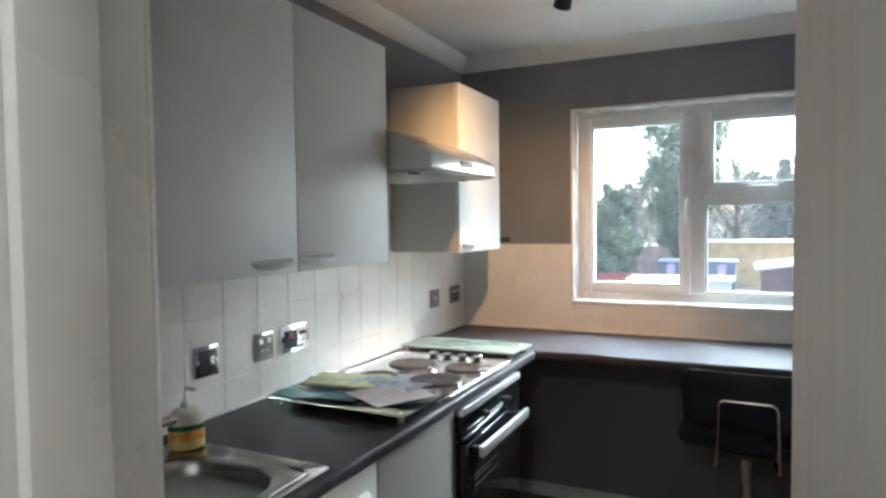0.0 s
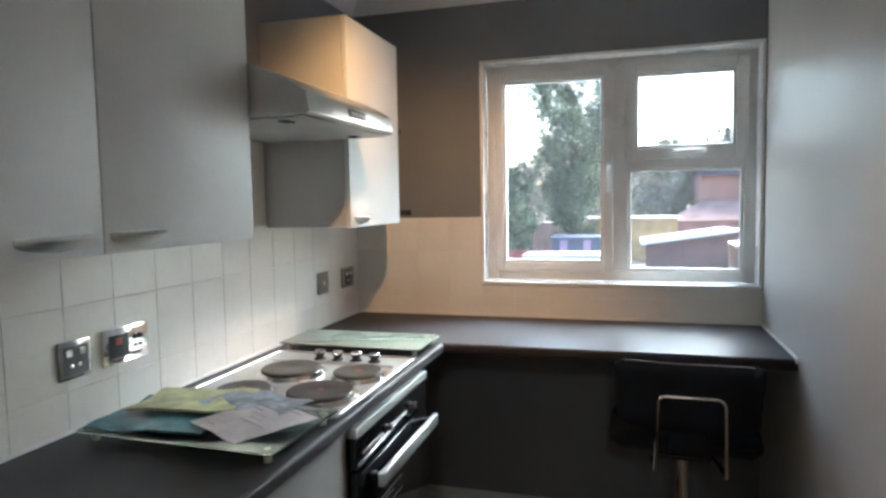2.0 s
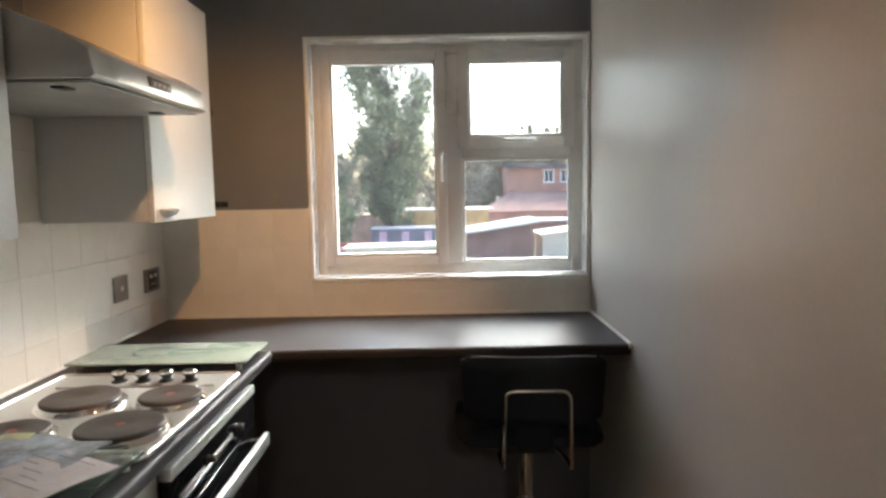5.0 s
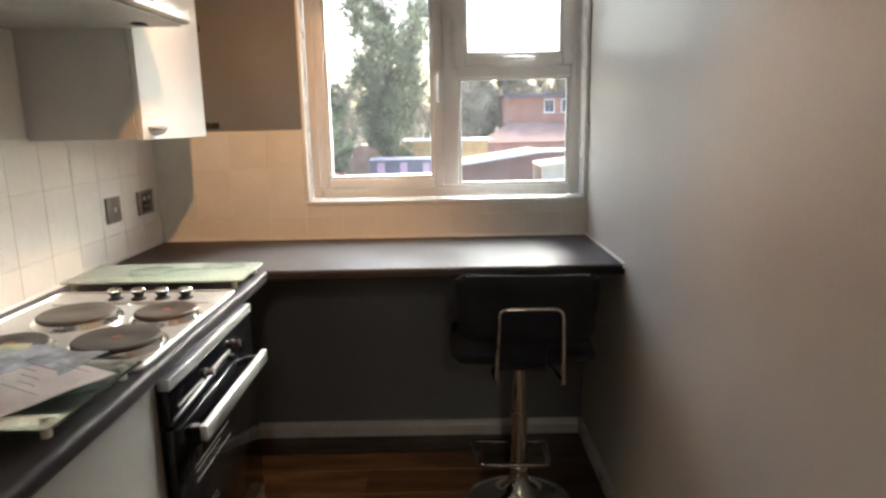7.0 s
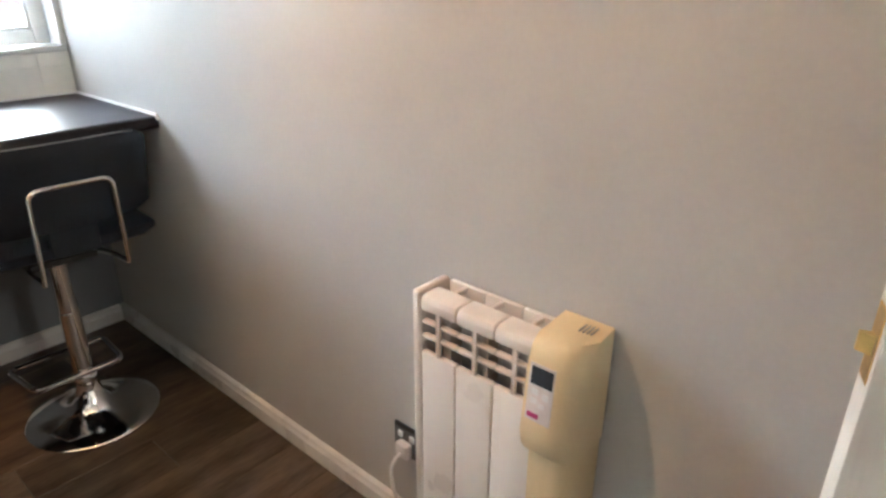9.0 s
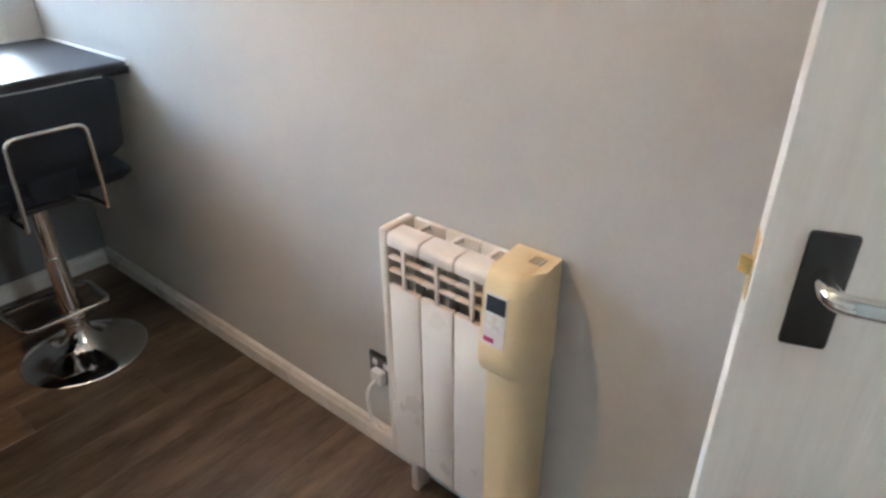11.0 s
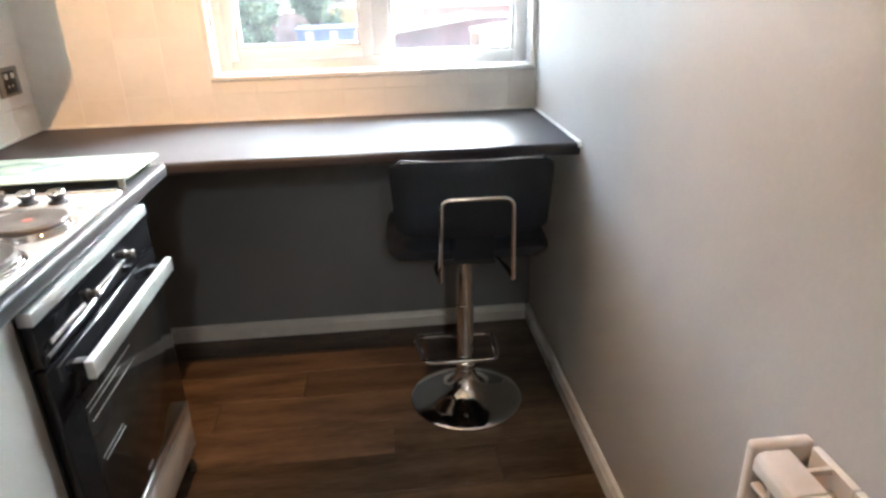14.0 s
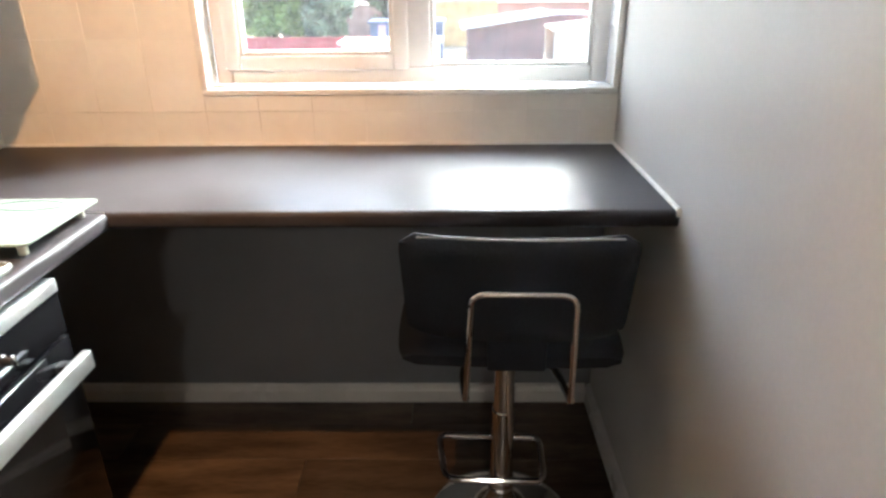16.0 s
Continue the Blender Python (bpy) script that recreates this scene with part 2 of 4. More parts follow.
def lathe(profile, at=(0, 0, 0), seg=40, axis="z"):
    """A turned shape from (radius, height) pairs."""
    bm = bmesh.new()
    rings = []
    for r, h in profile:
        ring = []
        for i in range(seg):
            a = 2 * math.pi * i / seg
            p = (r * math.cos(a), r * math.sin(a), h)
            if axis == "x":
                p = (h, r * math.cos(a), r * math.sin(a))
            if axis == "y":
                p = (r * math.sin(a), h, r * math.cos(a))
            ring.append(bm.verts.new(Vector(p) + Vector(at)))
        rings.append(ring)
    for a, b in zip(rings, rings[1:]):
        for i in range(seg):
            bm.faces.new((a[i], a[(i + 1) % seg], b[(i + 1) % seg], b[i]))
    bm.faces.new(rings[0][::-1])
    bm.faces.new(rings[-1])
    bmesh.ops.recalc_face_normals(bm, faces=bm.faces[:])
    return bm


def tube(points, r, seg=10, closed=False, corner=0.0, steps=5, taper=1.0):
    """A round bar along points, with its corners rounded off."""
    pts = [Vector(p) for p in points]
    path = []
    n = len(pts)
    for i, p in enumerate(pts):
        if corner and (closed or 0 < i < n - 1):
            a, b = pts[i - 1], pts[(i + 1) % n]
            u, w = (a - p).normalized() * corner, (b - p).normalized() * corner
            for k in range(steps + 1):
                s = k / steps
                path.append(p + u * (1 - s) ** 2 + w * s ** 2)
        else:
            path.append(p)
    bm = bmesh.new()
    rings, m = [], len(path)
    side = None
    for i, p in enumerate(path):
        a = path[i - 1] if (i or closed) else p
        b = path[(i + 1) % m] if (i < m - 1 or closed) else p
        d = (b - a).normalized()
        if side is None:
            side = d.orthogonal().normalized()
        side = (side - d * side.dot(d)).normalized()
        up = d.cross(side)
        rr = r * (1 + (taper - 1) * i / max(1, m - 1))
        rings.append([bm.verts.new(p + rr * (math.cos(q) * side + math.sin(q) * up))
                      for q in (2 * math.pi * k / seg for k in range(seg))])
    pairs = list(zip(rings, rings[1:])) + ([(rings[-1], rings[0])] if closed else [])
    for a, b in pairs:
        for k in range(seg):
            bm.faces.new((a[k], a[(k + 1) % seg], b[(k + 1) % seg], b[k]))
    if not closed:
        bm.faces.new(rings[0][::-1])
        bm.faces.new(rings[-1])
    bmesh.ops.recalc_face_normals(bm, faces=bm.faces[:])
    return bm


def prism(outline, lo, hi, axis="y", bevel=0.0):
    """An outline in two axes pushed along the third: axis y takes (x, z), x takes (y, z), z takes (x, y)."""
    bm = bmesh.new()

    def at(p, h):
        return {"y": (p[0], h, p[1]), "x": (h, p[0], p[1]), "z": (p[0], p[1], h)}[axis]
    a = [bm.verts.new(at(p, lo)) for p in outline]
    b = [bm.verts.new(at(p, hi)) for p in outline]
    bm.faces.new(a)
    bm.faces.new(b[::-1])
    for i in range(len(a)):
        j = (i + 1) % len(a)
        bm.faces.new((a[i], b[i], b[j], a[j]))
    bmesh.ops.recalc_face_normals(bm, faces=bm.faces[:])
    if bevel:
        bmesh.ops.bevel(bm, geom=bm.edges[:], offset=bevel, segments=2, affect="EDGES", profile=0.5)
    return bm


def rounded(x0, y0, x1, y1, r, n=6):
    pts = []
    for cx, cy, a0 in ((x1 - r, y1 - r, 0), (x0 + r, y1 - r, 90), (x0 + r, y0 + r, 180), (x1 - r, y0 + r, 270)):
        for k in range(n + 1):
            a = radians(a0 + 90 * k / n)
            pts.append((cx + r * math.cos(a), cy + r * math.sin(a)))
    return pts


def origin(ob):
    o = Vector((0, 0, 0))
    while ob is not None:
        o += ob.location
        ob = ob.parent
    return o


def finish(ob, bm, material, smooth=True):
    me = ob.data
    bm.to_mesh(me)
    bm.free()
    me.materials.append(material)
    if smooth:
        for p in me.polygons:
            p.use_smooth = True
        me.set_sharp_from_angle(angle=radians(35))


def thing(name, at, label, category, group="", kind=""):
    ob = new(name)
    ob.location = at
    ob.empty_display_size = 0.05
    return tagged(ob, label, category, group, kind)


def part(name, bm, material, parent, label="", turn=None):
    """Links a bmesh given in world coordinates as one mesh under its thing or part."""
    if turn is not None:
        bmesh.ops.transform(bm, matrix=turn, verts=bm.verts[:])
    bmesh.ops.translate(bm, vec=-origin(parent), verts=bm.verts[:])
    ob = new(name, bpy.data.meshes.new(name))
    finish(ob, bm, material)
    ob.parent = parent
    return tagged(ob, label)


def solid(name, bm, material, label, category, group="", kind="", smooth=True):
    ob = new(name, bpy.data.meshes.new(name))
    finish(ob, bm, material, smooth)
    return tagged(ob, label, category, group, kind)


# ---- plan ----
LEFT, RIGHT, BACK, FRONT, TOP = -1.51, 0.30, 3.10, 0.08, 2.40
WT = 0.91
WX0, WX1, WZ0, WZ1 = -0.885, 0.297, 1.058, 2.072
DX0, DX1, DZ = -0.423, 0.240, 2.01

# ---- large structure ----
b = box((LEFT, FRONT - 0.14, -0.12), (RIGHT, BACK, -0.012))
solid("floor", b, M_BLACK, "dark brown laminate plank floor in the kitchen", "floor", kind="structure")
solid("wall_left", box((LEFT - 0.15, FRONT - 0.14, -0.12), (LEFT, BACK + 0.27, TOP + 0.1)), M_BLUE,
      "slate grey painted kitchen wall behind the cabinets", "wall", kind="structure")
solid("wall_right", box((RIGHT, FRONT - 0.14, -0.12), (RIGHT + 0.15, BACK + 0.27, TOP + 0.1)), M_GREY,
      "plain light grey painted wall with a soft sheen", "wall", kind="structure")
b = box((LEFT, BACK, -0.12), (WX0, BACK + 0.27, TOP + 0.1))
box((WX1, BACK, -0.12), (RIGHT, BACK + 0.27, TOP + 0.1), bm=b)
box((WX0, BACK, -0.12), (WX1, BACK + 0.27, WZ0), bm=b)
box((WX0, BACK, WZ1), (WX1, BACK + 0.27, TOP + 0.1), bm=b)
solid("wall_back", b, M_BLUE, "dark slate grey feature wall around the window", "wall", kind="structure")
b = box((LEFT, FRONT - 0.13, 0), (DX0 - 0.03, FRONT, TOP))
box((DX1 + 0.03, FRONT - 0.13, 0), (RIGHT, FRONT, TOP), bm=b)
box((DX0 - 0.03, FRONT - 0.13, DZ + 0.03), (DX1 + 0.03, FRONT, TOP), bm=b)
solid("wall_front", b, M_GREY, "grey painted wall around the kitchen doorway", "wall", kind="structure")
solid("ceiling", box((LEFT, FRONT - 0.14, TOP), (RIGHT, BACK, TOP + 0.1)), M_CEIL, "white painted ceiling", "ceiling", kind="structure")
# coving along the walls
cov = [(0, 0), (0, -0.075), (0.012, -0.072), (0.030, -0.058), (0.050, -0.038), (0.066, -0.016), (0.07, 0)]
b = prism([(LEFT + x, TOP + z) for x, z in cov], FRONT, BACK, "y")
join(b, prism([(RIGHT - x, TOP + z) for x, z in cov], FRONT, BACK, "y"))
join(b, prism([(BACK - x, TOP - 0.0005 + z) for x, z in cov], LEFT + 0.001, RIGHT - 0.001, "x"))
solid("trim", b, M_CEIL, "white curved plaster coving below the ceiling", "coving", kind="structure")
# skirting
sk = [(0, 0), (0.018, 0), (0.018, 0.045), (0.013, 0.052), (0.011, 0.062), (0.004, 0.068), (0, 0.068)]
b = prism([(RIGHT - x, z) for x, z in sk], 0.2, BACK - 0.0005, "y")
join(b, prism([(BACK - x, z) for x, z in sk], LEFT, RIGHT - 0.018, "x"))
solid("baseboard", b, M_GLOSS, "white gloss moulded skirting board", "skirting board", kind="structure")
# hall behind the doorway
HY, HX0, HX1 = -1.9, -1.25, 1.1
solid("floor_hall", box((HX0, HY, -0.12), (HX1, FRONT - 0.14, -0.004)), M_FLOOR, "dark laminate floor of the hall", "floor", kind="structure")
solid("ceiling_hall", box((HX0, HY, TOP), (HX1, FRONT - 0.14, TOP + 0.1)), M_CEIL, "white hall ceiling", "ceiling", kind="structure")
solid("wall_hall_west", box((HX0 - 0.1, HY, -0.12), (HX0, FRONT - 0.14, TOP + 0.1)), M_HALL, "cream painted hall wall", "wall", kind="structure")
solid("wall_hall_east", box((HX1, HY, -0.12), (HX1 + 0.1, FRONT - 0.14, TOP + 0.1)), M_HALL, "cream painted hall wall", "wall", kind="structure")
solid("wall_hall_south", box((HX0 - 0.1, HY - 0.1, -0.12), (HX1 + 0.1, HY, TOP + 0.1)), M_HALL, "cream painted hall end wall", "wall", kind="structure")
b = box((HX0, FRONT - 0.14, -0.12), (LEFT + 0.26, FRONT - 0.13, TOP))
box((HX0, FRONT - 0.139, 0), (DX0 - 0.03, FRONT - 0.131, TOP), bm=b)
box((DX1 + 0.03, FRONT - 0.139, 0), (HX1, FRONT - 0.131, TOP), bm=b)
solid("wall_hall_north", b, M_HALL, "cream painted hall wall around the doorway", "wall", kind="structure")
# door frame with stop and architraves
frame_ob = thing("door_frame", (DX0, FRONT, 0), "white gloss painted wooden door frame with stop", "door frame", kind="structure")
for nm, x0, x1, s in (("jamb", DX0 - 0.03, DX0, 1), ("jamb", DX1, DX1 + 0.03, -1)):
    part(nm, box((x0, FRONT - 0.142, 0), (x1, FRONT + 0.002, DZ), 0.003), M_GLOSS, frame_ob)
    edge = x1 if s > 0 else x0
    part("door_stop", box((min(edge, edge + s * 0.014), FRONT - 0.095, 0), (max(edge, edge + s * 0.014), FRONT - 0.042, DZ), 0.003), M_GLOSS, frame_ob)
    a0 = edge - s * 0.07
    part("architrave", box((min(a0, edge - s * 0.006), FRONT - 0.158, 0), (max(a0, edge - s * 0.006), FRONT - 0.1425, DZ + 0.06), 0.005), M_GLOSS, frame_ob)
part("architrave", box((DX0 - 0.07, FRONT + 0.0005, 0), (DX0 - 0.006, FRONT + 0.014, DZ + 0.06), 0.005), M_GLOSS, frame_ob)
part("head", box((DX0, FRONT - 0.142, DZ), (DX1, FRONT + 0.002, DZ + 0.03), 0.003), M_GLOSS, frame_ob)


# ---- window ----
def window():
    y0, y1 = BACK + 0.085, BACK + 0.15
    w = thing("window_1", (WX0, y0, WZ0), "white plastic double glazed window with three lights", "window", kind="structure")
    lin = 0.014
    # reveal lining
    part("reveal", box((WX0, BACK - 0.004, WZ0 + lin), (WX0 + lin, y0, WZ1), 0.002), M_GLOSS, w)
    part("reveal", box((WX1 - lin, BACK - 0.004, WZ0 + lin), (WX1, y0, WZ1), 0.002), M_GLOSS, w)
    part("reveal", box((WX0 + lin, BACK - 0.004, WZ1 - lin), (WX1 - lin, y0, WZ1), 0.002), M_GLOSS, w)
    part("window_sill", box((WX0, BACK - 0.014, WZ0 - 0.004), (WX1, y0, WZ0 + lin), 0.004), M_GLOSS, w)
    for tx in (WX0 - 0.003, WX1 - 0.017):
        part("tile_trim", box((tx, BACK - 0.013, WZ0 + lin), (min(RIGHT - 0.0005, tx + 0.0195), BACK + 0.03, 1.372), 0.002), M_GLOSS, w)
    # outer frame
    fx0, fx1, fz0, fz1 = WX0 + lin, WX1 - lin, WZ0 + lin, WZ1 - lin
    fw = 0.047
    mx0, mx1, tz0, tz1 = -0.318, -0.236, 1.571, 1.636
    for nm, lo, hi in (("window_frame", (fx0, fz0), (fx0 + fw, fz1)), ("window_frame", (fx1 - fw, fz0), (fx1, fz1)),
                       ("window_frame", (fx0 + fw, fz0), (fx1 - fw, fz0 + fw)), ("window_frame", (fx0 + fw, fz1 - fw), (fx1 - fw, fz1)),
                       ("mullion", (mx0, fz0 + fw), (mx1, fz1 - fw)), ("transom", (mx1, tz0), (fx1 - fw, tz1))):
        part(nm, box((lo[0], y0, lo[1]), (hi[0], y1, hi[1]), 0.006), M_PVC, w)

    def light(x0, z0, x1, z1, sash, proud):
        """A glazed opening; sash: width of the opening frame, 0 for fixed glass."""
        if sash:
            s = part("sash", box((x0, y0 - proud, z0), (x0 + sash, y0 + 0.05, z1), 0.007), M_PVC, w)
            box_parts = [((x1 - sash, z0), (x1, z1)), ((x0 + sash, z0), (x1 - sash, z0 + sash)), ((x0 + sash, z1 - sash), (x1 - sash, z1))]
            for lo, hi in box_parts:
                part("sash_bar", box((lo[0], y0 - proud, lo[1]), (hi[0], y0 + 0.05, hi[1]), 0.007), M_PVC, w)
        g0, g1, h0, h1 = x0 + sash, x1 - sash, z0 + sash, z1 - sash
        bd = 0.013
        for lo, hi in (((g0, h0), (g0 + bd, h1)), ((g1 - bd, h0), (g1, h1)), ((g0 + bd, h0), (g1 - bd, h0 + bd)), ((g0 + bd, h1 - bd), (g1 - bd, h1))):
            part("glazing_bead", box((lo[0], y0 - proud + 0.008, lo[1]), (hi[0], y0 + 0.03, hi[1]), 0.004), M_PVC, w)
        p = part("pane", box((g0 + 0.008, y0 + 0.018, h0 + 0.008), (g1 - 0.008, y0 + 0.024, h1 - 0.008)), M_PANE, w)
        p.visible_shadow = False
    light(fx0 + 0.036, fz0 + 0.040, mx0 + 0.018, fz1 - 0.032, 0.042, 0.016)
    light(mx1 - 0.016, tz1 - 0.024, fx1 - 0.036, fz1 - 0.032, 0.046, 0.016)
    light(mx1, fz0 + fw, fx1 - fw, tz0, 0.0, 0.0)
    # handles
    hx = mx0 + 0.002
    h = part("handle", box((hx - 0.011, y0 - 0.026, 1.475), (hx + 0.011, y0 - 0.015, 1.60), 0.004), M_SATIN, w, "silver lever handle")
    part("lever", tube([(hx, y0 - 0.026, 1.585), (hx, y0 - 0.05, 1.58), (hx, y0 - 0.055, 1.47)], 0.008, 8, corner=0.015), M_SATIN, h)
    h = part("handle", box((-0.03, y0 - 0.026, tz1 - 0.005), (0.09, y0 - 0.015, tz1 + 0.014), 0.004), M_WHITEP, w, "white lever handle")
    part("lever", tube([(0.075, y0 - 0.026, tz1 + 0.004), (0.07, y0 - 0.05, tz1 + 0.004), (-0.05, y0 - 0.055, tz1 + 0.004)], 0.008, 8, corner=0.015), M_WHITEP, h)
    return w


window()

# ---- worktop ----
def worktop():
    r = 0.012
    z0 = WT - 0.038

    def edge(front, back, sgn):
        """Front-to-back outline with a rounded nose."""
        pts = [(back, z0), (back, WT)]
        for k in range(5):
            a = radians(90 * k / 4)
            pts.append((front - sgn * r + sgn * r * math.sin(a), WT - r + r * math.cos(a)))
        for k in range(5):
            a = radians(90 * k / 4)
            pts.append((front - sgn * r + sgn * r * math.cos(a), z0 + r - r * math.sin(a)))
        return pts
    t = thing("worktop", (LEFT, 2.5, WT), "charcoal laminate worktop along the wall with the hob and sink", "worktop")
    part("top", prism(edge(-0.90, LEFT + 0.002, 1), 0.97, 2.4985, "y"), M_WORKTOP, t)
    # around the sink cut-out
    part("top", prism(edge(-0.90, -0.965, 1), 0.15, 0.9699, "y"), M_WORKTOP, t)
    part("top", prism([(LEFT + 0.002, z0), (LEFT + 0.002, WT), (-1.36, WT), (-1.36, z0)], 0.15, 0.9699, "y"), M_WORKTOP, t)
    w = thing("worktop", (LEFT, 2.8, WT), "charcoal laminate worktop under the window", "worktop")
    part("top", prism(edge(2.5, BACK - 0.001, -1), LEFT + 0.002, RIGHT - 0.001, "x"), M_WORKTOP, w)
    part("jointing_strip", box((LEFT + 0.03, 2.4975, WT - 0.001), (-0.905, 2.5005, WT + 0.0012)), M_STEEL, w)
    # sealant
    part("sealant", tube([(LEFT + 0.012, BACK - 0.012, WT + 0.001), (RIGHT - 0.003, BACK - 0.012, WT + 0.001)], 0.006, 8), M_SEAL, w)
    part("sealant", tube([(RIGHT - 0.003, BACK - 0.012, WT + 0.001), (RIGHT - 0.003, 2.50, WT + 0.001), (RIGHT - 0.003, 2.496, WT - 0.012)], 0.006, 8), M_SEAL, w)
    part("sealant", tube([(LEFT + 0.012, 0.16, WT + 0.001), (LEFT + 0.012, BACK - 0.012, WT + 0.001)], 0.006, 8), M_SEAL, t)


worktop()


# ---- base units ----
def handle_bar(x, y0, y1, z, parent):
    """A scooped half-moon pull, as on the cabinet doors."""
    n = 12
    bm = bmesh.new()
    rows = []
    for i in range(n + 1):
        s = i / n
        y = y0 + (y1 - y0) * s
        d = math.sin(math.pi * s) ** 0.6
        pts = [(x, y, z), (x + 0.028 * d + 0.002, y, z - 0.002), (x + 0.034 * d + 0.002, y, z - 0.006), (x + 0.022 * d + 0.002, y, z - 0.010 - 0.010 * d), (x, y, z - 0.012 - 0.016 * d)]
        rows.append([bm.verts.new(p) for p in pts])
    for a, c in zip(rows, rows[1:]):
        for k in range(5):
            bm.faces.new((a[k], a[(k + 1) % 5], c[(k + 1) % 5], c[k]))
    bm.faces.new(rows[0])
    bm.faces.new(rows[-1][::-1])
    bmesh.ops.recalc_face_normals(bm, faces=bm.faces[:])
    return part("handle", bm, M_PULL, parent, "satin metal scoop handle")


def base_unit(y0, y1, face, label, pull=True):
    u = thing("base_cabinet", (-1.2, (y0 + y1) / 2, 0), label, "cabinet", "base cabinets under the worktop")
    part("body", box((LEFT + 0.05, y0 + 0.001, 0.12), (-0.945, y1 - 0.001, WT - 0.0385)), M_CABIN, u)
    d = part("door", box((-0.944, y0 + 0.002, 0.125), (-0.926, y1 - 0.002, WT - 0.05), 0.002), face, u)
    if pull:
        handle_bar(-0.926, y1 - 0.17, y1 - 0.05, 0.80, d)
    part("plinth", box((-0.985, y0 + 0.001, 0.0), (-0.970, y1 - 0.001, 0.118)), face, u)


base_unit(1.19, 1.69, M_CABG, "mid grey base cabinet with a plain door beside the oven", False)
base_unit(0.69, 1.19, M_CABW, "white base cabinet with a plain door under the sink")
base_unit(0.19, 0.69, M_CABW, "white base cabinet with a plain door under the sink")


# ---- oven ----
def oven():
    y0, y1, xf = 1.695, 2.288, -0.905
    o = thing("oven", (-1.2, (y0 + y1) / 2, 0.0), "black glass built-under electric oven with silver bar handle", "oven")
    part("body", box((LEFT + 0.05, y0, 0.10), (xf - 0.025, y1, WT - 0.0385)), M_BLACK, o)
    part("end_panel", box((LEFT + 0.05, y1 + 0.001, 0.0), (-0.935, y1 + 0.017, WT - 0.0385)), M_BLACK, o, "dark end panel")
    part("top_trim", box((xf - 0.022, y0, 0.835), (xf + 0.006, y1, 0.862), 0.003), M_SATIN, o, "silver trim strip")
    part("control_panel", box((xf - 0.022, y0, 0.752), (xf + 0.002, y1, 0.834), 0.002), M_BLACKGLASS, o)
    for ya, yb in ((1.735, 1.885), (1.925, 2.085)):
        part("vent_strip", box((xf, ya, 0.779), (xf + 0.006, yb, 0.788), 0.002), M_NICKEL, o)
    for yk in (1.905, 2.115):
        k = part("knob", lathe([(0.011, xf + 0.001), (0.011, xf + 0.005), (0.009, xf + 0.007), (0.008, xf + 0.018), (0.007, xf + 0.020)], (0, yk, 0.795), 24, "x"), M_BLACK, o, "black control knob with silver grip")
        part("grip", box((xf + 0.012, yk - 0.002, 0.786), (xf + 0.026, yk + 0.002, 0.806), 0.001), M_CHROME, k)
    d = part("door", box((xf - 0.022, y0, 0.262), (xf + 0.004, y1, 0.745), 0.004), M_BLACKGLASS, o)
    part("inner_window", box((xf + 0.0035, y0 + 0.08, 0.33), (xf + 0.0055, y1 - 0.08, 0.64), 0.0008), mat("smoked_glass", (0.012, 0.010, 0.009), 0.05, bump=0.0), d)
    for z, ya, yb in ((0.606, 1.78, 2.02), (0.592, 1.785, 1.95), (0.566, 1.79, 2.03), (0.475, 1.79, 1.90), (0.462, 1.80, 1.91)):
        part("rack_bar", box((xf + 0.0045, ya, z), (xf + 0.0065, yb, z + 0.002)), M_NICKEL, d)
    part("badge", box((xf + 0.0035, 1.97, 0.285), (xf + 0.005, 2.0, 0.293)), M_SATIN, d)
    h = part("handle", box((xf + 0.034, 1.76, 0.684), (xf + 0.052, y1 - 0.02, 0.722), 0.003), M_SATIN, d, "wide silver bar handle")
    for yb in (1.79, 2.235):
        part("bracket", box((xf + 0.003, yb - 0.012, 0.692), (xf + 0.037, yb + 0.012, 0.712), 0.003), M_BLACK, h)
    part("bottom_trim", box((xf - 0.022, y0, 0.236), (xf + 0.006, y1, 0.258), 0.003), M_SATIN, o)
    part("plinth_panel", box((xf - 0.02, y0, 0.095), (xf + 0.001, y1 + 0.01, 0.234), 0.002), M_CABW, o, "white panel below the oven")
    # black puts the dark of the recess into the plinth's colour
    part("plinth", box((-0.985, y0, 0.0), (-0.955, y1 - 0.02, 0.0945)), M_BLACK, o)


oven()


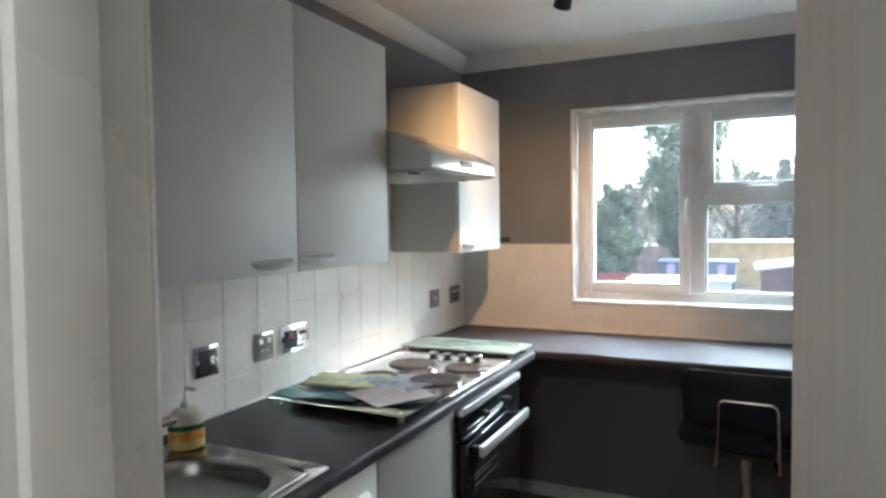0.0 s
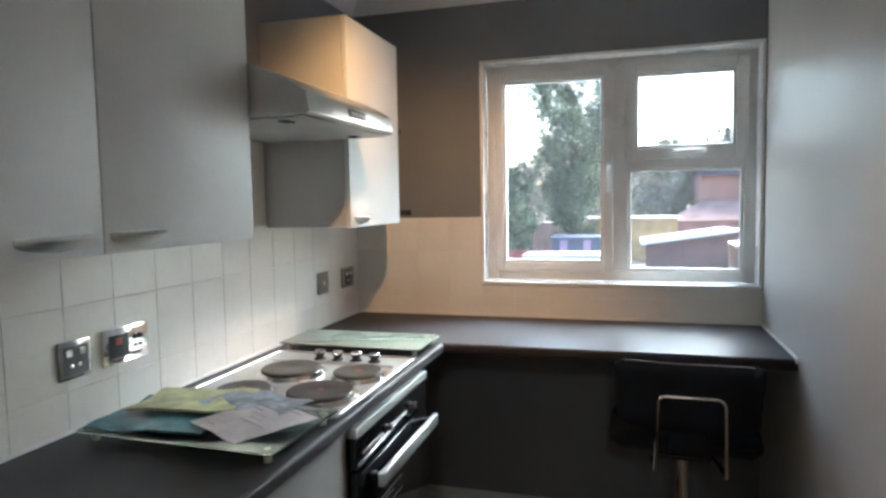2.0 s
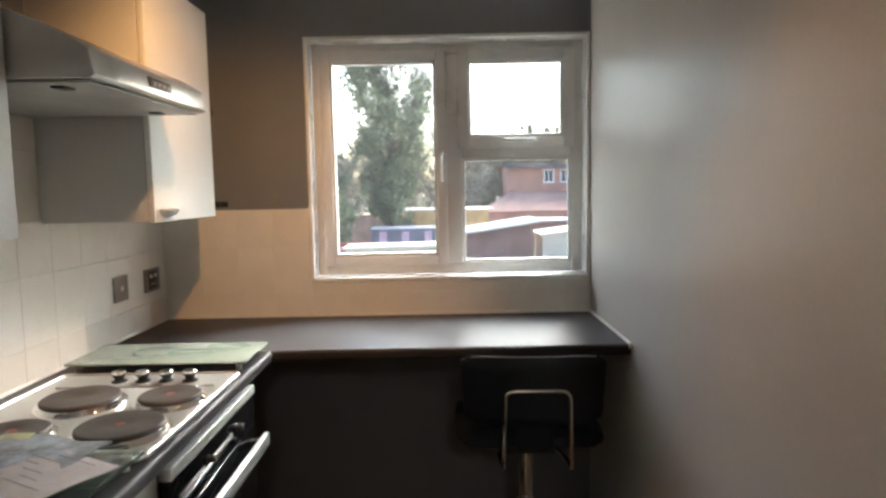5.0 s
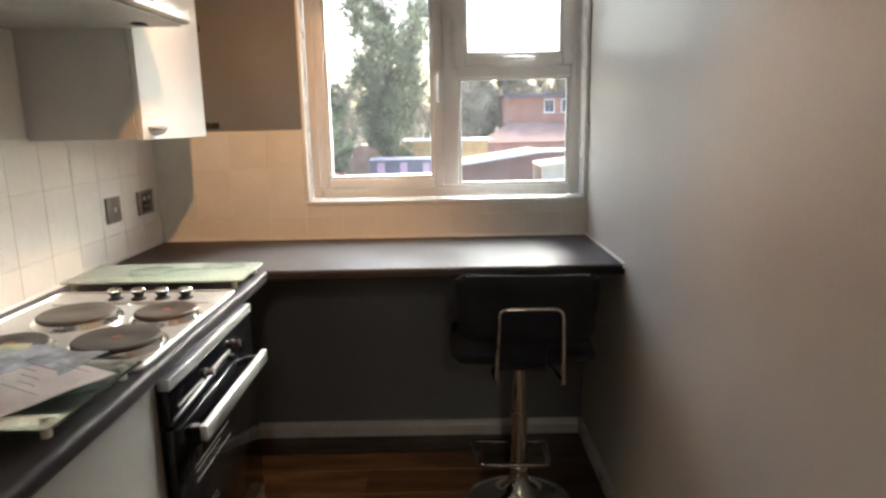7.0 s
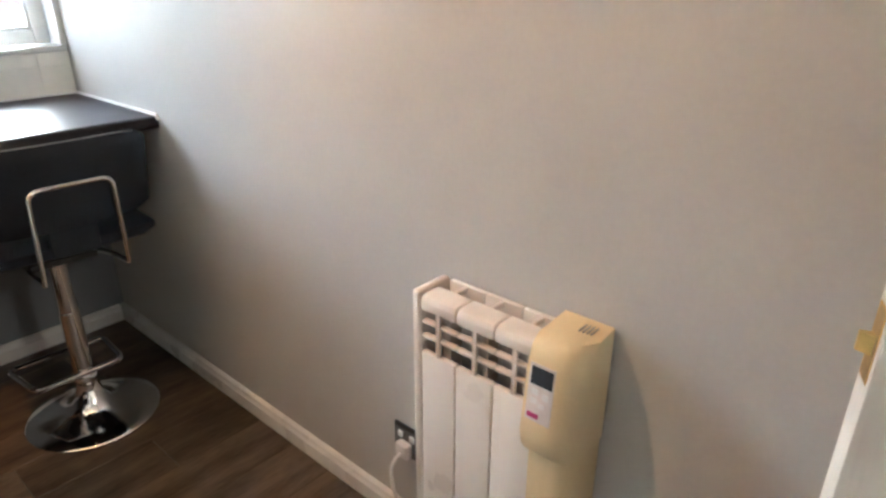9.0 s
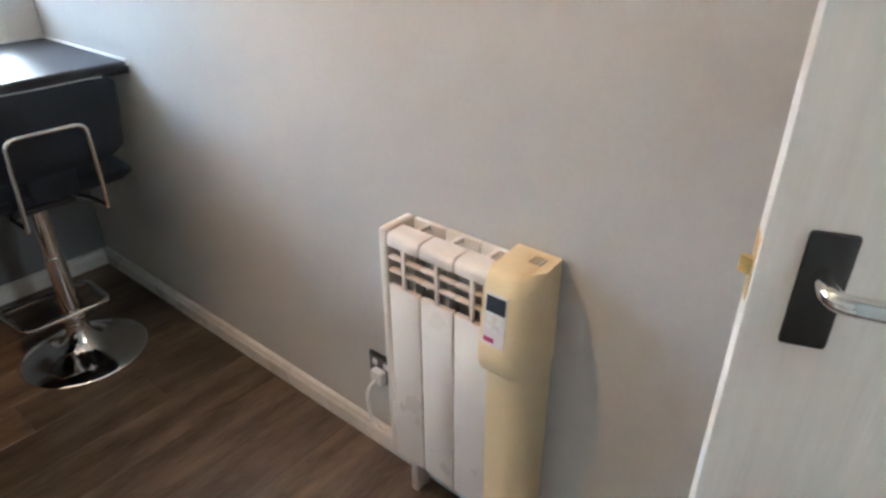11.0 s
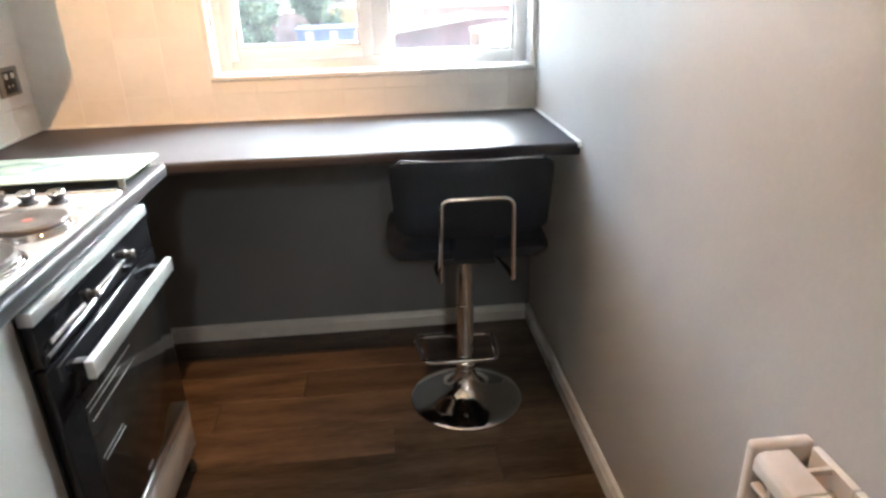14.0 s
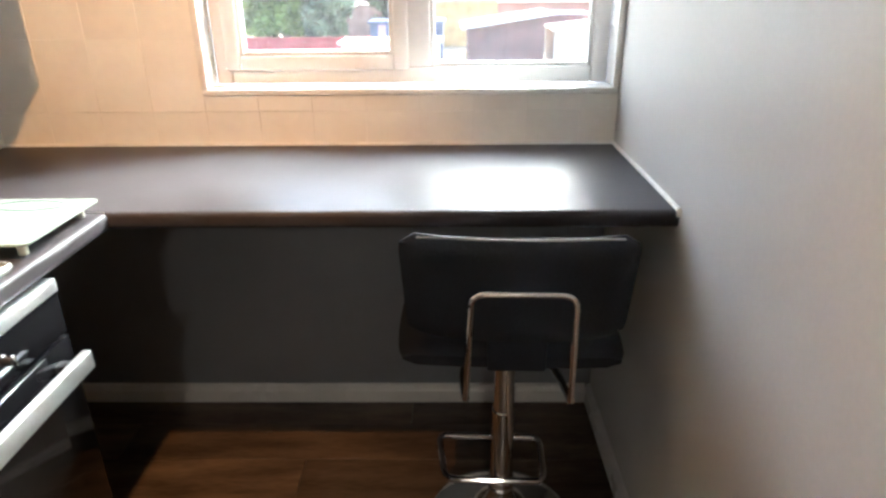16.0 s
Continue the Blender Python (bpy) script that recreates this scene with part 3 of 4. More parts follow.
# ---- hob ----
def hob():
    x0, x1, y0, y1, z = -1.43, -0.922, 1.625, 2.225, WT
    h = thing("hob", ((x0 + x1) / 2, (y0 + y1) / 2, z), "stainless steel electric hob with four solid plates", "hob")
    part("tray", prism(rounded(x0, y0, x1, y1, 0.02), z + 0.0005, z + 0.007, "z", 0.002), M_HOBTRAY, h)
    part("rim", tube([(x0, y0, z + 0.006), (x1, y0, z + 0.006), (x1, y1, z + 0.006), (x0, y1, z + 0.006)], 0.006, 8, True, 0.02), M_HOBTRAY, h)
    part("control_ridge", box((x0 + 0.05, 2.095, z + 0.006), (x1 - 0.03, 2.104, z + 0.012), 0.002), M_STEEL, h)
    for px, py, r, red in ((-1.235, 1.965, 0.092, 0), (-1.015, 1.975, 0.075, 1), (-1.035, 1.765, 0.092, 1), (-1.255, 1.735, 0.075, 1)):
        p = part("hotplate", lathe([(r, z + 0.016), (r, z + 0.026), (r - 0.004, z + 0.029), (0.03, z + 0.029), (0.026, z + 0.0275), (0.001, z + 0.0275)], (px, py, 0), 40), M_IRON, h, "round cast iron hotplate")
        part("ring", lathe([(r + 0.014, z + 0.0065), (r + 0.013, z + 0.010), (r + 0.009, z + 0.0108), (r + 0.008, z + 0.0145), (r + 0.005, z + 0.0153), (r + 0.004, z + 0.0190), (r + 0.001, z + 0.020), (r - 0.003, z + 0.0215)], (px, py, 0), 48), M_CHROME, p)
        if red:
            part("red_dot", lathe([(0.011, z + 0.0274), (0.011, z + 0.0280), (0.001, z + 0.0280)], (px, py, 0), 16), M_RED, p)
    for i in range(4):
        kx = -1.235 + 0.066 * i
        k = part("knob", lathe([(0.021, z + 0.0065), (0.021, z + 0.010), (0.013, z + 0.014), (0.013, z + 0.020), (0.019, z + 0.026), (0.019, z + 0.033), (0.016, z + 0.036)], (kx, 2.155, 0), 24), M_BLACK, h, "black hob knob with chrome cap")
        part("cap", lathe([(0.0195, z + 0.030), (0.0195, z + 0.035), (0.016, z + 0.038), (0.001, z + 0.0385)], (kx, 2.155, 0), 24), M_CHROME, k)


hob()


def glass_board(x0, y0, x1, y1, z, tilt, label, circles, material):
    g = thing("worktop_saver", ((x0 + x1) / 2, (y0 + y1) / 2, WT), label, "chopping board", "glass worktop savers")
    c = Vector(((x0 + x1) / 2, (y0 + y1) / 2, z))
    turn = Matrix.Translation(c) @ Matrix.Rotation(radians(tilt), 4, "Z") @ Matrix.Translation(-c)
    part("sheet", prism(rounded(x0, y0, x1, y1, 0.012), z, z + 0.005, "z", 0.001), material, g, turn=turn)
    for fx in (x0 + 0.03, x1 - 0.03):
        for fy in (y0 + 0.03, y1 - 0.03):
            part("foot", lathe([(0.009, WT + 0.0005), (0.009, z - 0.002), (0.007, z)], (fx, fy, 0), 14), M_BOTTLE, g, turn=turn)
    for cx, cy, rx, ry in circles:
        pts = [(cx + rx * math.cos(a), cy + ry * math.sin(a), z + 0.0052) for a in (2 * math.pi * k / 36 for k in range(36))]
        part("printed_ring", tube(pts, 0.0014, 6, True), M_DRAW, g, turn=turn)


glass_board(-1.455, 2.255, -0.912, 2.505, WT + 0.026, 0, "green tinted glass worktop saver with printed rings", [(-1.12, 2.37, 0.075, 0.06), (-1.24, 2.40, 0.07, 0.06), (-1.03, 2.46, 0.07, 0.03)], M_GLASSBOARD)
glass_board(-1.43, 1.335, -0.912, 1.625, WT + 0.026, -2, "clear green glass worktop saver under the papers", [(-1.0, 1.5, 0.06, 0.06), (-1.3, 1.55, 0.06, 0.05)], M_CLEARBOARD)


# ---- papers and packets on the glass ----
def sheet(name, cx, cy, w, d, z, turn_deg, material, label, category, wave=0.006, seed=1, thick=0.0015):
    rng = random.Random(seed)
    nx, ny = 14, 12
    ph = [rng.uniform(0, 6) for _ in range(4)]
    bm = bmesh.new()
    a, ca, sa = [], math.cos(radians(turn_deg)), math.sin(radians(turn_deg))
    for layer in (1, 0):
        grid = []
        for j in range(ny + 1):
            row = []
            for i in range(nx + 1):
                u, v = (i / nx - 0.5) * w, (j / ny - 0.5) * d
                h = wave * (1 + 0.5 * math.sin(u * 31 + ph[0] + v * 9) + 0.5 * math.sin(v * 27 + ph[1]) + 0.3 * math.sin((u + v) * 55 + ph[2]))
                row.append(bm.verts.new((cx + u * ca - v * sa, cy + u * sa + v * ca, z + max(0, h) + layer * thick)))
            grid.append(row)
        a.append(grid)
    for g in a:
        for j in range(ny):
            for i in range(nx):
                bm.faces.new((g[j][i], g[j][i + 1], g[j + 1][i + 1], g[j + 1][i]))
    t, o = a
    for i in range(nx):
        bm.faces.new((t[0][i], t[0][i + 1], o[0][i + 1], o[0][i]))
        bm.faces.new((t[ny][i], t[ny][i + 1], o[ny][i + 1], o[ny][i]))
    for j in range(ny):
        bm.faces.new((t[j][0], t[j + 1][0], o[j + 1][0], o[j][0]))
        bm.faces.new((t[j][nx], t[j + 1][nx], o[j + 1][nx], o[j][nx]))
    bmesh.ops.recalc_face_normals(bm, faces=bm.faces[:])
    base = thing(name, (cx, cy, z), label, category)
    part("sheet", bm, material, base)
    return base, ca, sa, z + 2.1 * wave + thick


GZ = WT + 0.0325
p, ca, sa, pz = sheet("plastic_packet", -1.275, 1.475, 0.28, 0.25, GZ, 8, M_TEAL, "crumpled teal and blue plastic packet on the glass board", "packet", 0.006, 3, 0.004)
p, ca, sa, pz = sheet("cleaning_cloth", -1.25, 1.53, 0.26, 0.17, GZ + 0.0165, 10, M_YELLOW, "folded pale yellow cloth in clear plastic", "cloth", 0.004, 5, 0.006)
p, ca, sa, pz = sheet("leaflet", -1.10, 1.535, 0.25, 0.17, GZ + 0.0165, -14, M_BLUEGREY, "blue grey printed leaflet in clear plastic", "leaflet", 0.006, 7, 0.003)
p, ca, sa, pz = sheet("paper_sheet", -1.025, 1.435, 0.20, 0.205, GZ + 0.022, -28, M_PAPER, "pinkish white printed paper sheet lying on packets", "paper", 0.0025, 9)
rng = random.Random(4)
for k in range(9):
    u, v = -0.02 + rng.uniform(-0.05, 0.05), -0.08 + 0.02 * k
    L = rng.uniform(0.03, 0.12)
    bm = box((-L / 2, -0.0007, 0), (L / 2, 0.0007, 0.0008))
    bmesh.ops.transform(bm, matrix=Matrix.Translation((-1.025 + u * ca - v * sa, 1.435 + u * sa + v * ca, pz - 0.0012)) @ Matrix.Rotation(radians(-28), 4, "Z"), verts=bm.verts[:])
    part("printed_line", bm, M_PRINT, p)


# ---- sink, tap and bottle ----
def sink():
    z = WT
    x0, x1, y0, y1 = -1.42, -0.93, 0.18, 0.995
    s = thing("sink", ((x0 + x1) / 2, (y0 + y1) / 2, z), "stainless steel inset kitchen sink bowl with drainer", "sink")
    bm = bmesh.new()
    loops = []
    for inset, dz, r in ((0.0, 0.001, 0.015), (0.004, 0.005, 0.015), (0.02, 0.004, 0.02), (0.028, 0.001, 0.03)):
        loops.append([bm.verts.new((x, y, z + dz)) for x, y in rounded(x0 + inset, y0 + inset, x1 - inset, y1 - inset, r, 7)])
    bx0, bx1, by0, by1 = -1.345, -0.985, 0.50, 0.925
    for inset, dz, r in ((0.0, 0.001, 0.11), (0.006, -0.004, 0.11), (0.012, -0.03, 0.105), (0.02, -0.13, 0.10), (0.05, -0.155, 0.08), (0.13, -0.16, 0.05)):
        loops.append([bm.verts.new((x, y, z + dz)) for x, y in rounded(bx0 + inset, by0 + inset, bx1 - inset, by1 - inset, r, 7)])
    for a, c in zip(loops, loops[1:]):
        n = len(a)
        for i in range(n):
            bm.faces.new((a[i], a[(i + 1) % n], c[(i + 1) % n], c[i]))
    bm.faces.new(loops[-1])
    bmesh.ops.recalc_face_normals(bm, faces=bm.faces[:])
    part("bowl", bm, M_SINK, s)
    part("waste", lathe([(0.04, z - 0.160), (0.04, z - 0.157), (0.03, z - 0.156), (0.001, z - 0.158)], (-1.165, 0.71, 0), 24), M_CHROME, s)
    for k in range(5):
        yy = 0.235 + 0.045 * k
        part("drainer_rib", tube([(-1.33, yy, z + 0.003), (-1.0, yy, z + 0.003)], 0.005, 8), M_SINK, s)
    part("overflow", tube([(-1.02, 0.955, z + 0.003), (-0.96, 0.955, z + 0.003), (-0.955, 0.80, z + 0.003)], 0.004, 8, corner=0.04), M_SINK, s)


sink()


def tap():
    x, y, z = -1.366, 0.822, WT + 0.0055
    t = thing("kitchen_tap", (x, y, z), "chrome mixer tap with swivel spout behind the sink", "tap")
    part("base", lathe([(0.026, z), (0.026, z + 0.008), (0.021, z + 0.014), (0.019, z + 0.10), (0.022, z + 0.105), (0.020, z + 0.125), (0.008, z + 0.13)], (x, y, 0), 28), M_CHROME, t)
    part("spout", tube([(x, y, z + 0.115), (x - 0.005, y - 0.005, z + 0.205), (x + 0.05, y - 0.13, z + 0.205), (x + 0.06, y - 0.145, z + 0.15)], 0.012, 12, corner=0.04), M_CHROME, t)
    h = part("lever", tube([(x, y + 0.012, z + 0.075), (x + 0.01, y + 0.075, z + 0.082)], 0.013, 14, taper=0.9), M_CHROME, t)
    part("lever_cap", lathe([(0.015, y + 0.07), (0.016, y + 0.092), (0.012, y + 0.097), (0.001, y + 0.098)], (x + 0.01, 0, z + 0.082), 18, "y"), M_CHROME, h)


tap()


def soap_bottle():
    x, y, z = -1.345, 0.945, WT + 0.0055
    s = thing("soap_bottle", (x, y, z), "clear pump bottle half full of amber liquid soap", "soap bottle")

    def oval(prof):
        bm = lathe(prof, (0, 0, 0), 32)
        bmesh.ops.scale(bm, vec=(0.64, 1.08, 0.86), verts=bm.verts[:])
        bmesh.ops.rotate(bm, matrix=Matrix.Rotation(radians(-40), 3, "Z"), verts=bm.verts[:])
        bmesh.ops.translate(bm, vec=(x, y, z), verts=bm.verts[:])
        return bm
    part("liquid", oval([(0.036, 0.0), (0.041, 0.006), (0.041, 0.072), (0.040, 0.074)]), M_SOAP, s)
    part("bottle", oval([(0.040, 0.0742), (0.0405, 0.09), (0.036, 0.108), (0.024, 0.120), (0.013, 0.126)]), M_BOTTLE, s, "clear plastic shoulder")
    part("label", oval([(0.0405, 0.058), (0.0418, 0.058), (0.0418, 0.074), (0.0405, 0.074)]), M_LABELG, s, "dark green label band")
    part("picture", oval([(0.0405, 0.030), (0.0415, 0.030), (0.0415, 0.056), (0.0405, 0.056)]), M_ORANGE, s, "orange fruit print")
    c = part("collar", lathe([(0.012, z + 0.106), (0.012, z + 0.120), (0.007, z + 0.123), (0.004, z + 0.140), (0.004, z + 0.145)], (x, y, 0), 20), M_WHITEP, s)
    part("pump", tube([(x, y, z + 0.143), (x, y, z + 0.156), (x + 0.026, y + 0.010, z + 0.151)], 0.005, 10, corner=0.008), M_WHITEP, c)


soap_bottle()


# ---- wall cabinets and hood ----
CX, CZ0, CZ1 = -1.17, 1.355, 2.09


def wall_cabinet(y0, y1, doors, label, handles):
    w = thing("wall_cabinet", (LEFT, (y0 + y1) / 2, CZ0), label, "cabinet", "wall cabinets")
    part("body", box((LEFT + 0.001, y0, CZ0 + 0.003), (CX - 0.020, y1, CZ1), 0.001), M_CABIN, w)
    for (a, c), (h0, h1) in zip(doors, handles):
        d = part("door", box((CX - 0.0185, a + 0.0015, CZ0), (CX, c - 0.0015, CZ1), 0.0015), M_CAB, w)
        handle_bar(CX, h0, h1, CZ0 + 0.039, d)


wall_cabinet(0.69, 1.685, [(0.69, 1.19), (1.19, 1.685)], "pale grey two-door wall cabinet with scoop handles", [(1.005, 1.165), (1.205, 1.355)])
wall_cabinet(0.19, 0.688, [(0.19, 0.688)], "pale grey wall cabinet above the sink", [(0.55, 0.67)])
wall_cabinet(2.29, 2.795, [(2.29, 2.795)], "pale grey single-door wall cabinet beside the hood", [(2.325, 2.425)])


def hood():
    y0, y1 = 1.690, 2.285
    h = thing("cooker_hood", (LEFT, (y0 + y1) / 2, 1.6820), "slim stainless steel cooker hood with a push button strip", "cooker hood")
    prof = [(LEFT + 0.001, 1.668), (-1.008, 1.670), (-1.000, 1.676), (-1.010, 1.727), (-1.015, 1.730)]
    for k in range(1, 9):
        q = k / 8
        prof.append((-1.015 - 0.345 * q, 1.730 + 0.140 * q ** 0.78))
    prof += [(LEFT + 0.001, 1.880)]
    part("canopy", prism(prof, y0, y1, "y", 0.002), M_STEEL, h)
    part("underside", box((LEFT + 0.03, y0 + 0.015, 1.663), (-1.02, y1 - 0.015, 1.6675), 0.002), mat("grey_hood_filter", (0.50, 0.50, 0.49), 0.45, 0.4), h, "grey filter panel")
    slant = [(-1.0055, 1.690), (-1.0000, 1.6905), (-1.0040, 1.7140), (-1.0100, 1.7135)]
    part("button_panel", prism(slant, 1.935, 2.055, "y"), M_BLACK, h, "black push button strip")
    for k in range(4):
        yb = 1.948 + 0.026 * k
        part("button", box((-1.006, yb, 1.697), (-0.9985, yb + 0.016, 1.706), 0.002), M_NICKEL, h)
    for yy in (1.76, 2.20):
        part("lamp_lens", box((-1.12, yy - 0.02, 1.658), (-1.09, yy + 0.02, 1.6635), 0.002), M_BLACK, h)


hood()


# ---- switches and sockets ----
def plate(at, w, h, wall, label, kind, metal=M_CHROME):
    """wall: 'left' faces +x, 'right' faces -x."""
    s = 1 if wall == "left" else -1
    x, y, z = at
    t = thing("wall_socket" if kind != "switch" else "wall_switch", at, label, "socket" if kind != "switch" else "switch")
    lo, hi = (min(x, x + s * 0.009), y - w / 2, z - h / 2), (max(x, x + s * 0.009), y + w / 2, z + h / 2)
    part("plate", box(lo, hi, 0.003), metal, t)
    f = x + s * 0.009

    def bit(nm, y0, y1, z0, z1, d, m):
        part(nm, box((min(f - s * 0.001, f + s * d), y + y0, z + z0), (max(f - s * 0.001, f + s * d), y + y1, z + z1), 0.0008), m, t)
    if kind == "switch":
        bit("insert", -w * 0.36, w * 0.38, -0.036, 0.034, 0.0015, M_BLACK)
        bit("rocker", w * 0.05, w * 0.22, -0.012, 0.014, 0.006, M_CHROME)
        bit("screw", -w * 0.42, -w * 0.36, -0.003, 0.003, 0.002, M_STEEL)
        bit("screw", w * 0.36, w * 0.42, -0.003, 0.003, 0.002, M_STEEL)
    elif kind == "cooker":
        bit("insert", -w * 0.38, w * 0.05, -0.03, 0.03, 0.0015, M_BLACK)
        bit("red_rocker", -w * 0.25, -w * 0.12, 0.004, 0.022, 0.006, M_RED)
        for q in (0.18, 0.30):
            bit("socket_hole", w * q, w * (q + 0.07), -0.012, -0.004, 0.0012, M_BLACK)
            bit("rocker", w * q, w * (q + 0.07), 0.008, 0.022, 0.004, M_BLACK)
    elif kind == "blank":
        bit("insert", -0.034, 0.034, -0.034, 0.034, 0.0012, mat("dull_steel_insert", (0.25, 0.24, 0.23), 0.35, 0.8))
        bit("rocker", -0.006, 0.006, -0.008, 0.008, 0.004, M_SATIN)
    else:
        bit("insert", -0.036, 0.038, -0.036, 0.034, 0.0012, M_BLACK if metal is M_NICKEL else mat("grey_insert", (0.10, 0.10, 0.10), 0.3))
        bit("rocker", -0.026, -0.012, 0.010, 0.026, 0.005, M_WHITEP)
        bit("rocker", 0.012, 0.026, 0.010, 0.026, 0.005, M_WHITEP)
        for q in (-0.018, 0.006):
            bit("socket_hole", q, q + 0.010, -0.018, -0.010, 0.002, M_CHROME)
    return t


TILE = LEFT + 0.0075
plate((TILE, 1.165, 1.083), 0.092, 0.092, "left", "chrome fused switch plate with a black insert", "switch", M_DARKCHROME)
plate((TILE, 1.415, 1.083), 0.092, 0.092, "left", "chrome single socket plate with a black insert", "socket", M_DARKCHROME)
plate((TILE, 1.575, 1.085), 0.155, 0.095, "left", "chrome cooker switch plate with red rocker", "cooker")
plate((TILE, 2.705, 1.10), 0.095, 0.092, "left", "brushed steel blank switch plate", "blank", M_NICKEL)
plate((TILE, 2.955, 1.097), 0.125, 0.092, "left", "brushed steel double socket plate", "socket", M_NICKEL)
plate((RIGHT, 1.475, 0.27), 0.086, 0.086, "right", "black nickel wall socket behind the radiator", "socket", M_BLACK)


for bx, bz, w in ((-1.262, 1.392, 0.075), (-1.285, 1.775, 0.03)):
    k = thing("wall_bracket", (bx, BACK, bz), "small dark metal bracket on the slate wall", "bracket", "brackets beside the cabinet")
    part("plate", box((bx - w / 2, BACK - 0.004, bz - 0.012), (bx + w / 2, BACK, bz + 0.012), 0.002), M_BLACK, k)
    part("stud", lathe([(0.008, BACK - 0.022), (0.010, BACK - 0.018), (0.010, BACK - 0.0035)], (bx, 0, bz), 14, "y"), M_BLACK, k)

# ---- bar stool ----
def bar_stool():
    cx, cy = -0.048, 2.555
    turn = Matrix.Translation((cx, cy, 0)) @ Matrix.Rotation(radians(-2), 4, "Z") @ Matrix.Translation((-cx, -cy, 0))
    s = thing("bar_stool", (cx, cy, 0), "black faux leather bar stool on a chrome pedestal", "bar stool")
    part("base", lathe([(0.192, 0.001), (0.194, 0.006), (0.188, 0.011), (0.14, 0.020), (0.09, 0.033), (0.055, 0.055), (0.040, 0.085), (0.033, 0.11), (0.031, 0.13)], (cx, cy, 0), 56), M_CHROME, s, "round domed chrome base")
    part("column", lathe([(0.029, 0.128), (0.029, 0.37), (0.026, 0.374), (0.024, 0.56)], (cx, cy, 0), 28), M_CHROME, s, "chrome gas lift column")
    part("collar", lathe([(0.033, 0.125), (0.034, 0.13), (0.034, 0.155), (0.031, 0.16)], (cx, cy, 0), 28), M_CHROME, s)
    x0, x1 = cx - 0.150, cx + 0.118
    part("footrest", tube([(x0 + 0.005, cy - 0.03, 0.168), (x1 - 0.01, cy - 0.03, 0.168), (x1 - 0.01, cy + 0.13, 0.178), (x0 - 0.02, cy + 0.13, 0.178)], 0.009, 10, True, 0.03), M_CHROME, s, "chrome loop footrest", turn)
    # seat: a padded slab that curls up at its sides
    bm = bmesh.new()
    nx, ny = 16, 12
    top, bot = [], []
    for j in range(ny + 1):
        a, c = [], []
        for i in range(nx + 1):
            u, v = i / nx * 2 - 1, j / ny
            y = cy - 0.20 + 0.40 * v
            x = cx + (0.222 + 0.024 * math.sin(math.pi * min(1, v * 0.9)) ** 0.5) * u
            z = 0.636 + 0.006 * abs(u) ** 3 - 0.010 * math.sin(math.pi * v) - 0.02 * max(0, v - 0.8) * 2
            e = min(1, 6 * (1 - abs(u)), 6 * v + 0.15, 6 * (1 - v) + 0.15)
            e = max(0.12, math.sqrt(max(0, e)))
            a.append(bm.verts.new((x, y, z + 0.028 * e)))
            c.append(bm.verts.new((x, y, z - 0.035 * e)))
        top.append(a)
        bot.append(c)
    skin(bm, top, bot)
    part("seat", bm, M_LEATHER, s, "padded black seat", turn)
    # backrest, curved round the sitter
    bm = bmesh.new()
    front, back = [], []
    for j in range(ny + 1):
        a, c = [], []
        v = j / ny
        for i in range(nx + 1):
            u = i / nx * 2 - 1
            k = max(0.0, abs(2 * v - 1) - 0.72) / 0.28
            w = 0.228 - 0.034 * (1 - math.sqrt(max(0.0, 1 - k * k))) - 0.014 * (1 - v)
            x = cx + 0.005 + w * u
            y = cy - 0.225 + 0.028 * abs(u) ** 2.4 - 0.022 * v
            z = 0.700 + 0.226 * v
            e = max(0.15, math.sqrt(max(0, min(1, 7 * (1 - abs(u)), 7 * v + 0.05, 7 * (1 - v) + 0.05))))
            a.append(bm.verts.new((x, y + 0.013 * e, z)))
            c.append(bm.verts.new((x, y - 0.016 * e, z)))
        front.append(a)
        back.append(c)
    skin(bm, front, back)
    bk = part("backrest", bm, M_LEATHER, s, "padded black curved backrest", turn)
    pts = []
    for i in range(15):
        u = i / 14 * 2 - 1
        pts.append((cx + 0.005 + 0.190 * u, cy - 0.252 + 0.028 * abs(0.85 * u) ** 2.4, 0.926 - 0.004 * abs(u) ** 6))
    part("piping", tube(pts, 0.0022, 6), M_PIPING, bk, "worn grey piping", turn)
    part("back_support", box((cx - 0.05, cy - 0.212, 0.62), (cx + 0.07, cy - 0.197, 0.73), 0.006), M_LEATHER, s, "dark strap joining seat and backrest", turn)
    # grab loop behind the backrest
    gy = cy - 0.262
    lp = part("grab_loop", tube([(cx - 0.092, gy + 0.02, 0.572), (cx - 0.083, gy, 0.822), (cx + 0.112, gy, 0.822), (cx + 0.119, gy + 0.02, 0.572)], 0.0064, 10, corner=0.03), M_CHROME, s, "chrome loop handle", turn)
    for sx in (-1, 1):
        part("bracket", tube([(cx + 0.0135 + sx * 0.1055, gy + 0.02, 0.574), (cx + sx * 0.103, cy - 0.16, 0.582), (cx + sx * 0.06, cy, 0.565)], 0.008, 8, corner=0.03), M_CHROME, lp, turn=turn)
    part("seat_plate", box((cx - 0.09, cy - 0.09, 0.553), (cx + 0.09, cy + 0.09, 0.572), 0.004), M_BLACK, s, turn=turn)


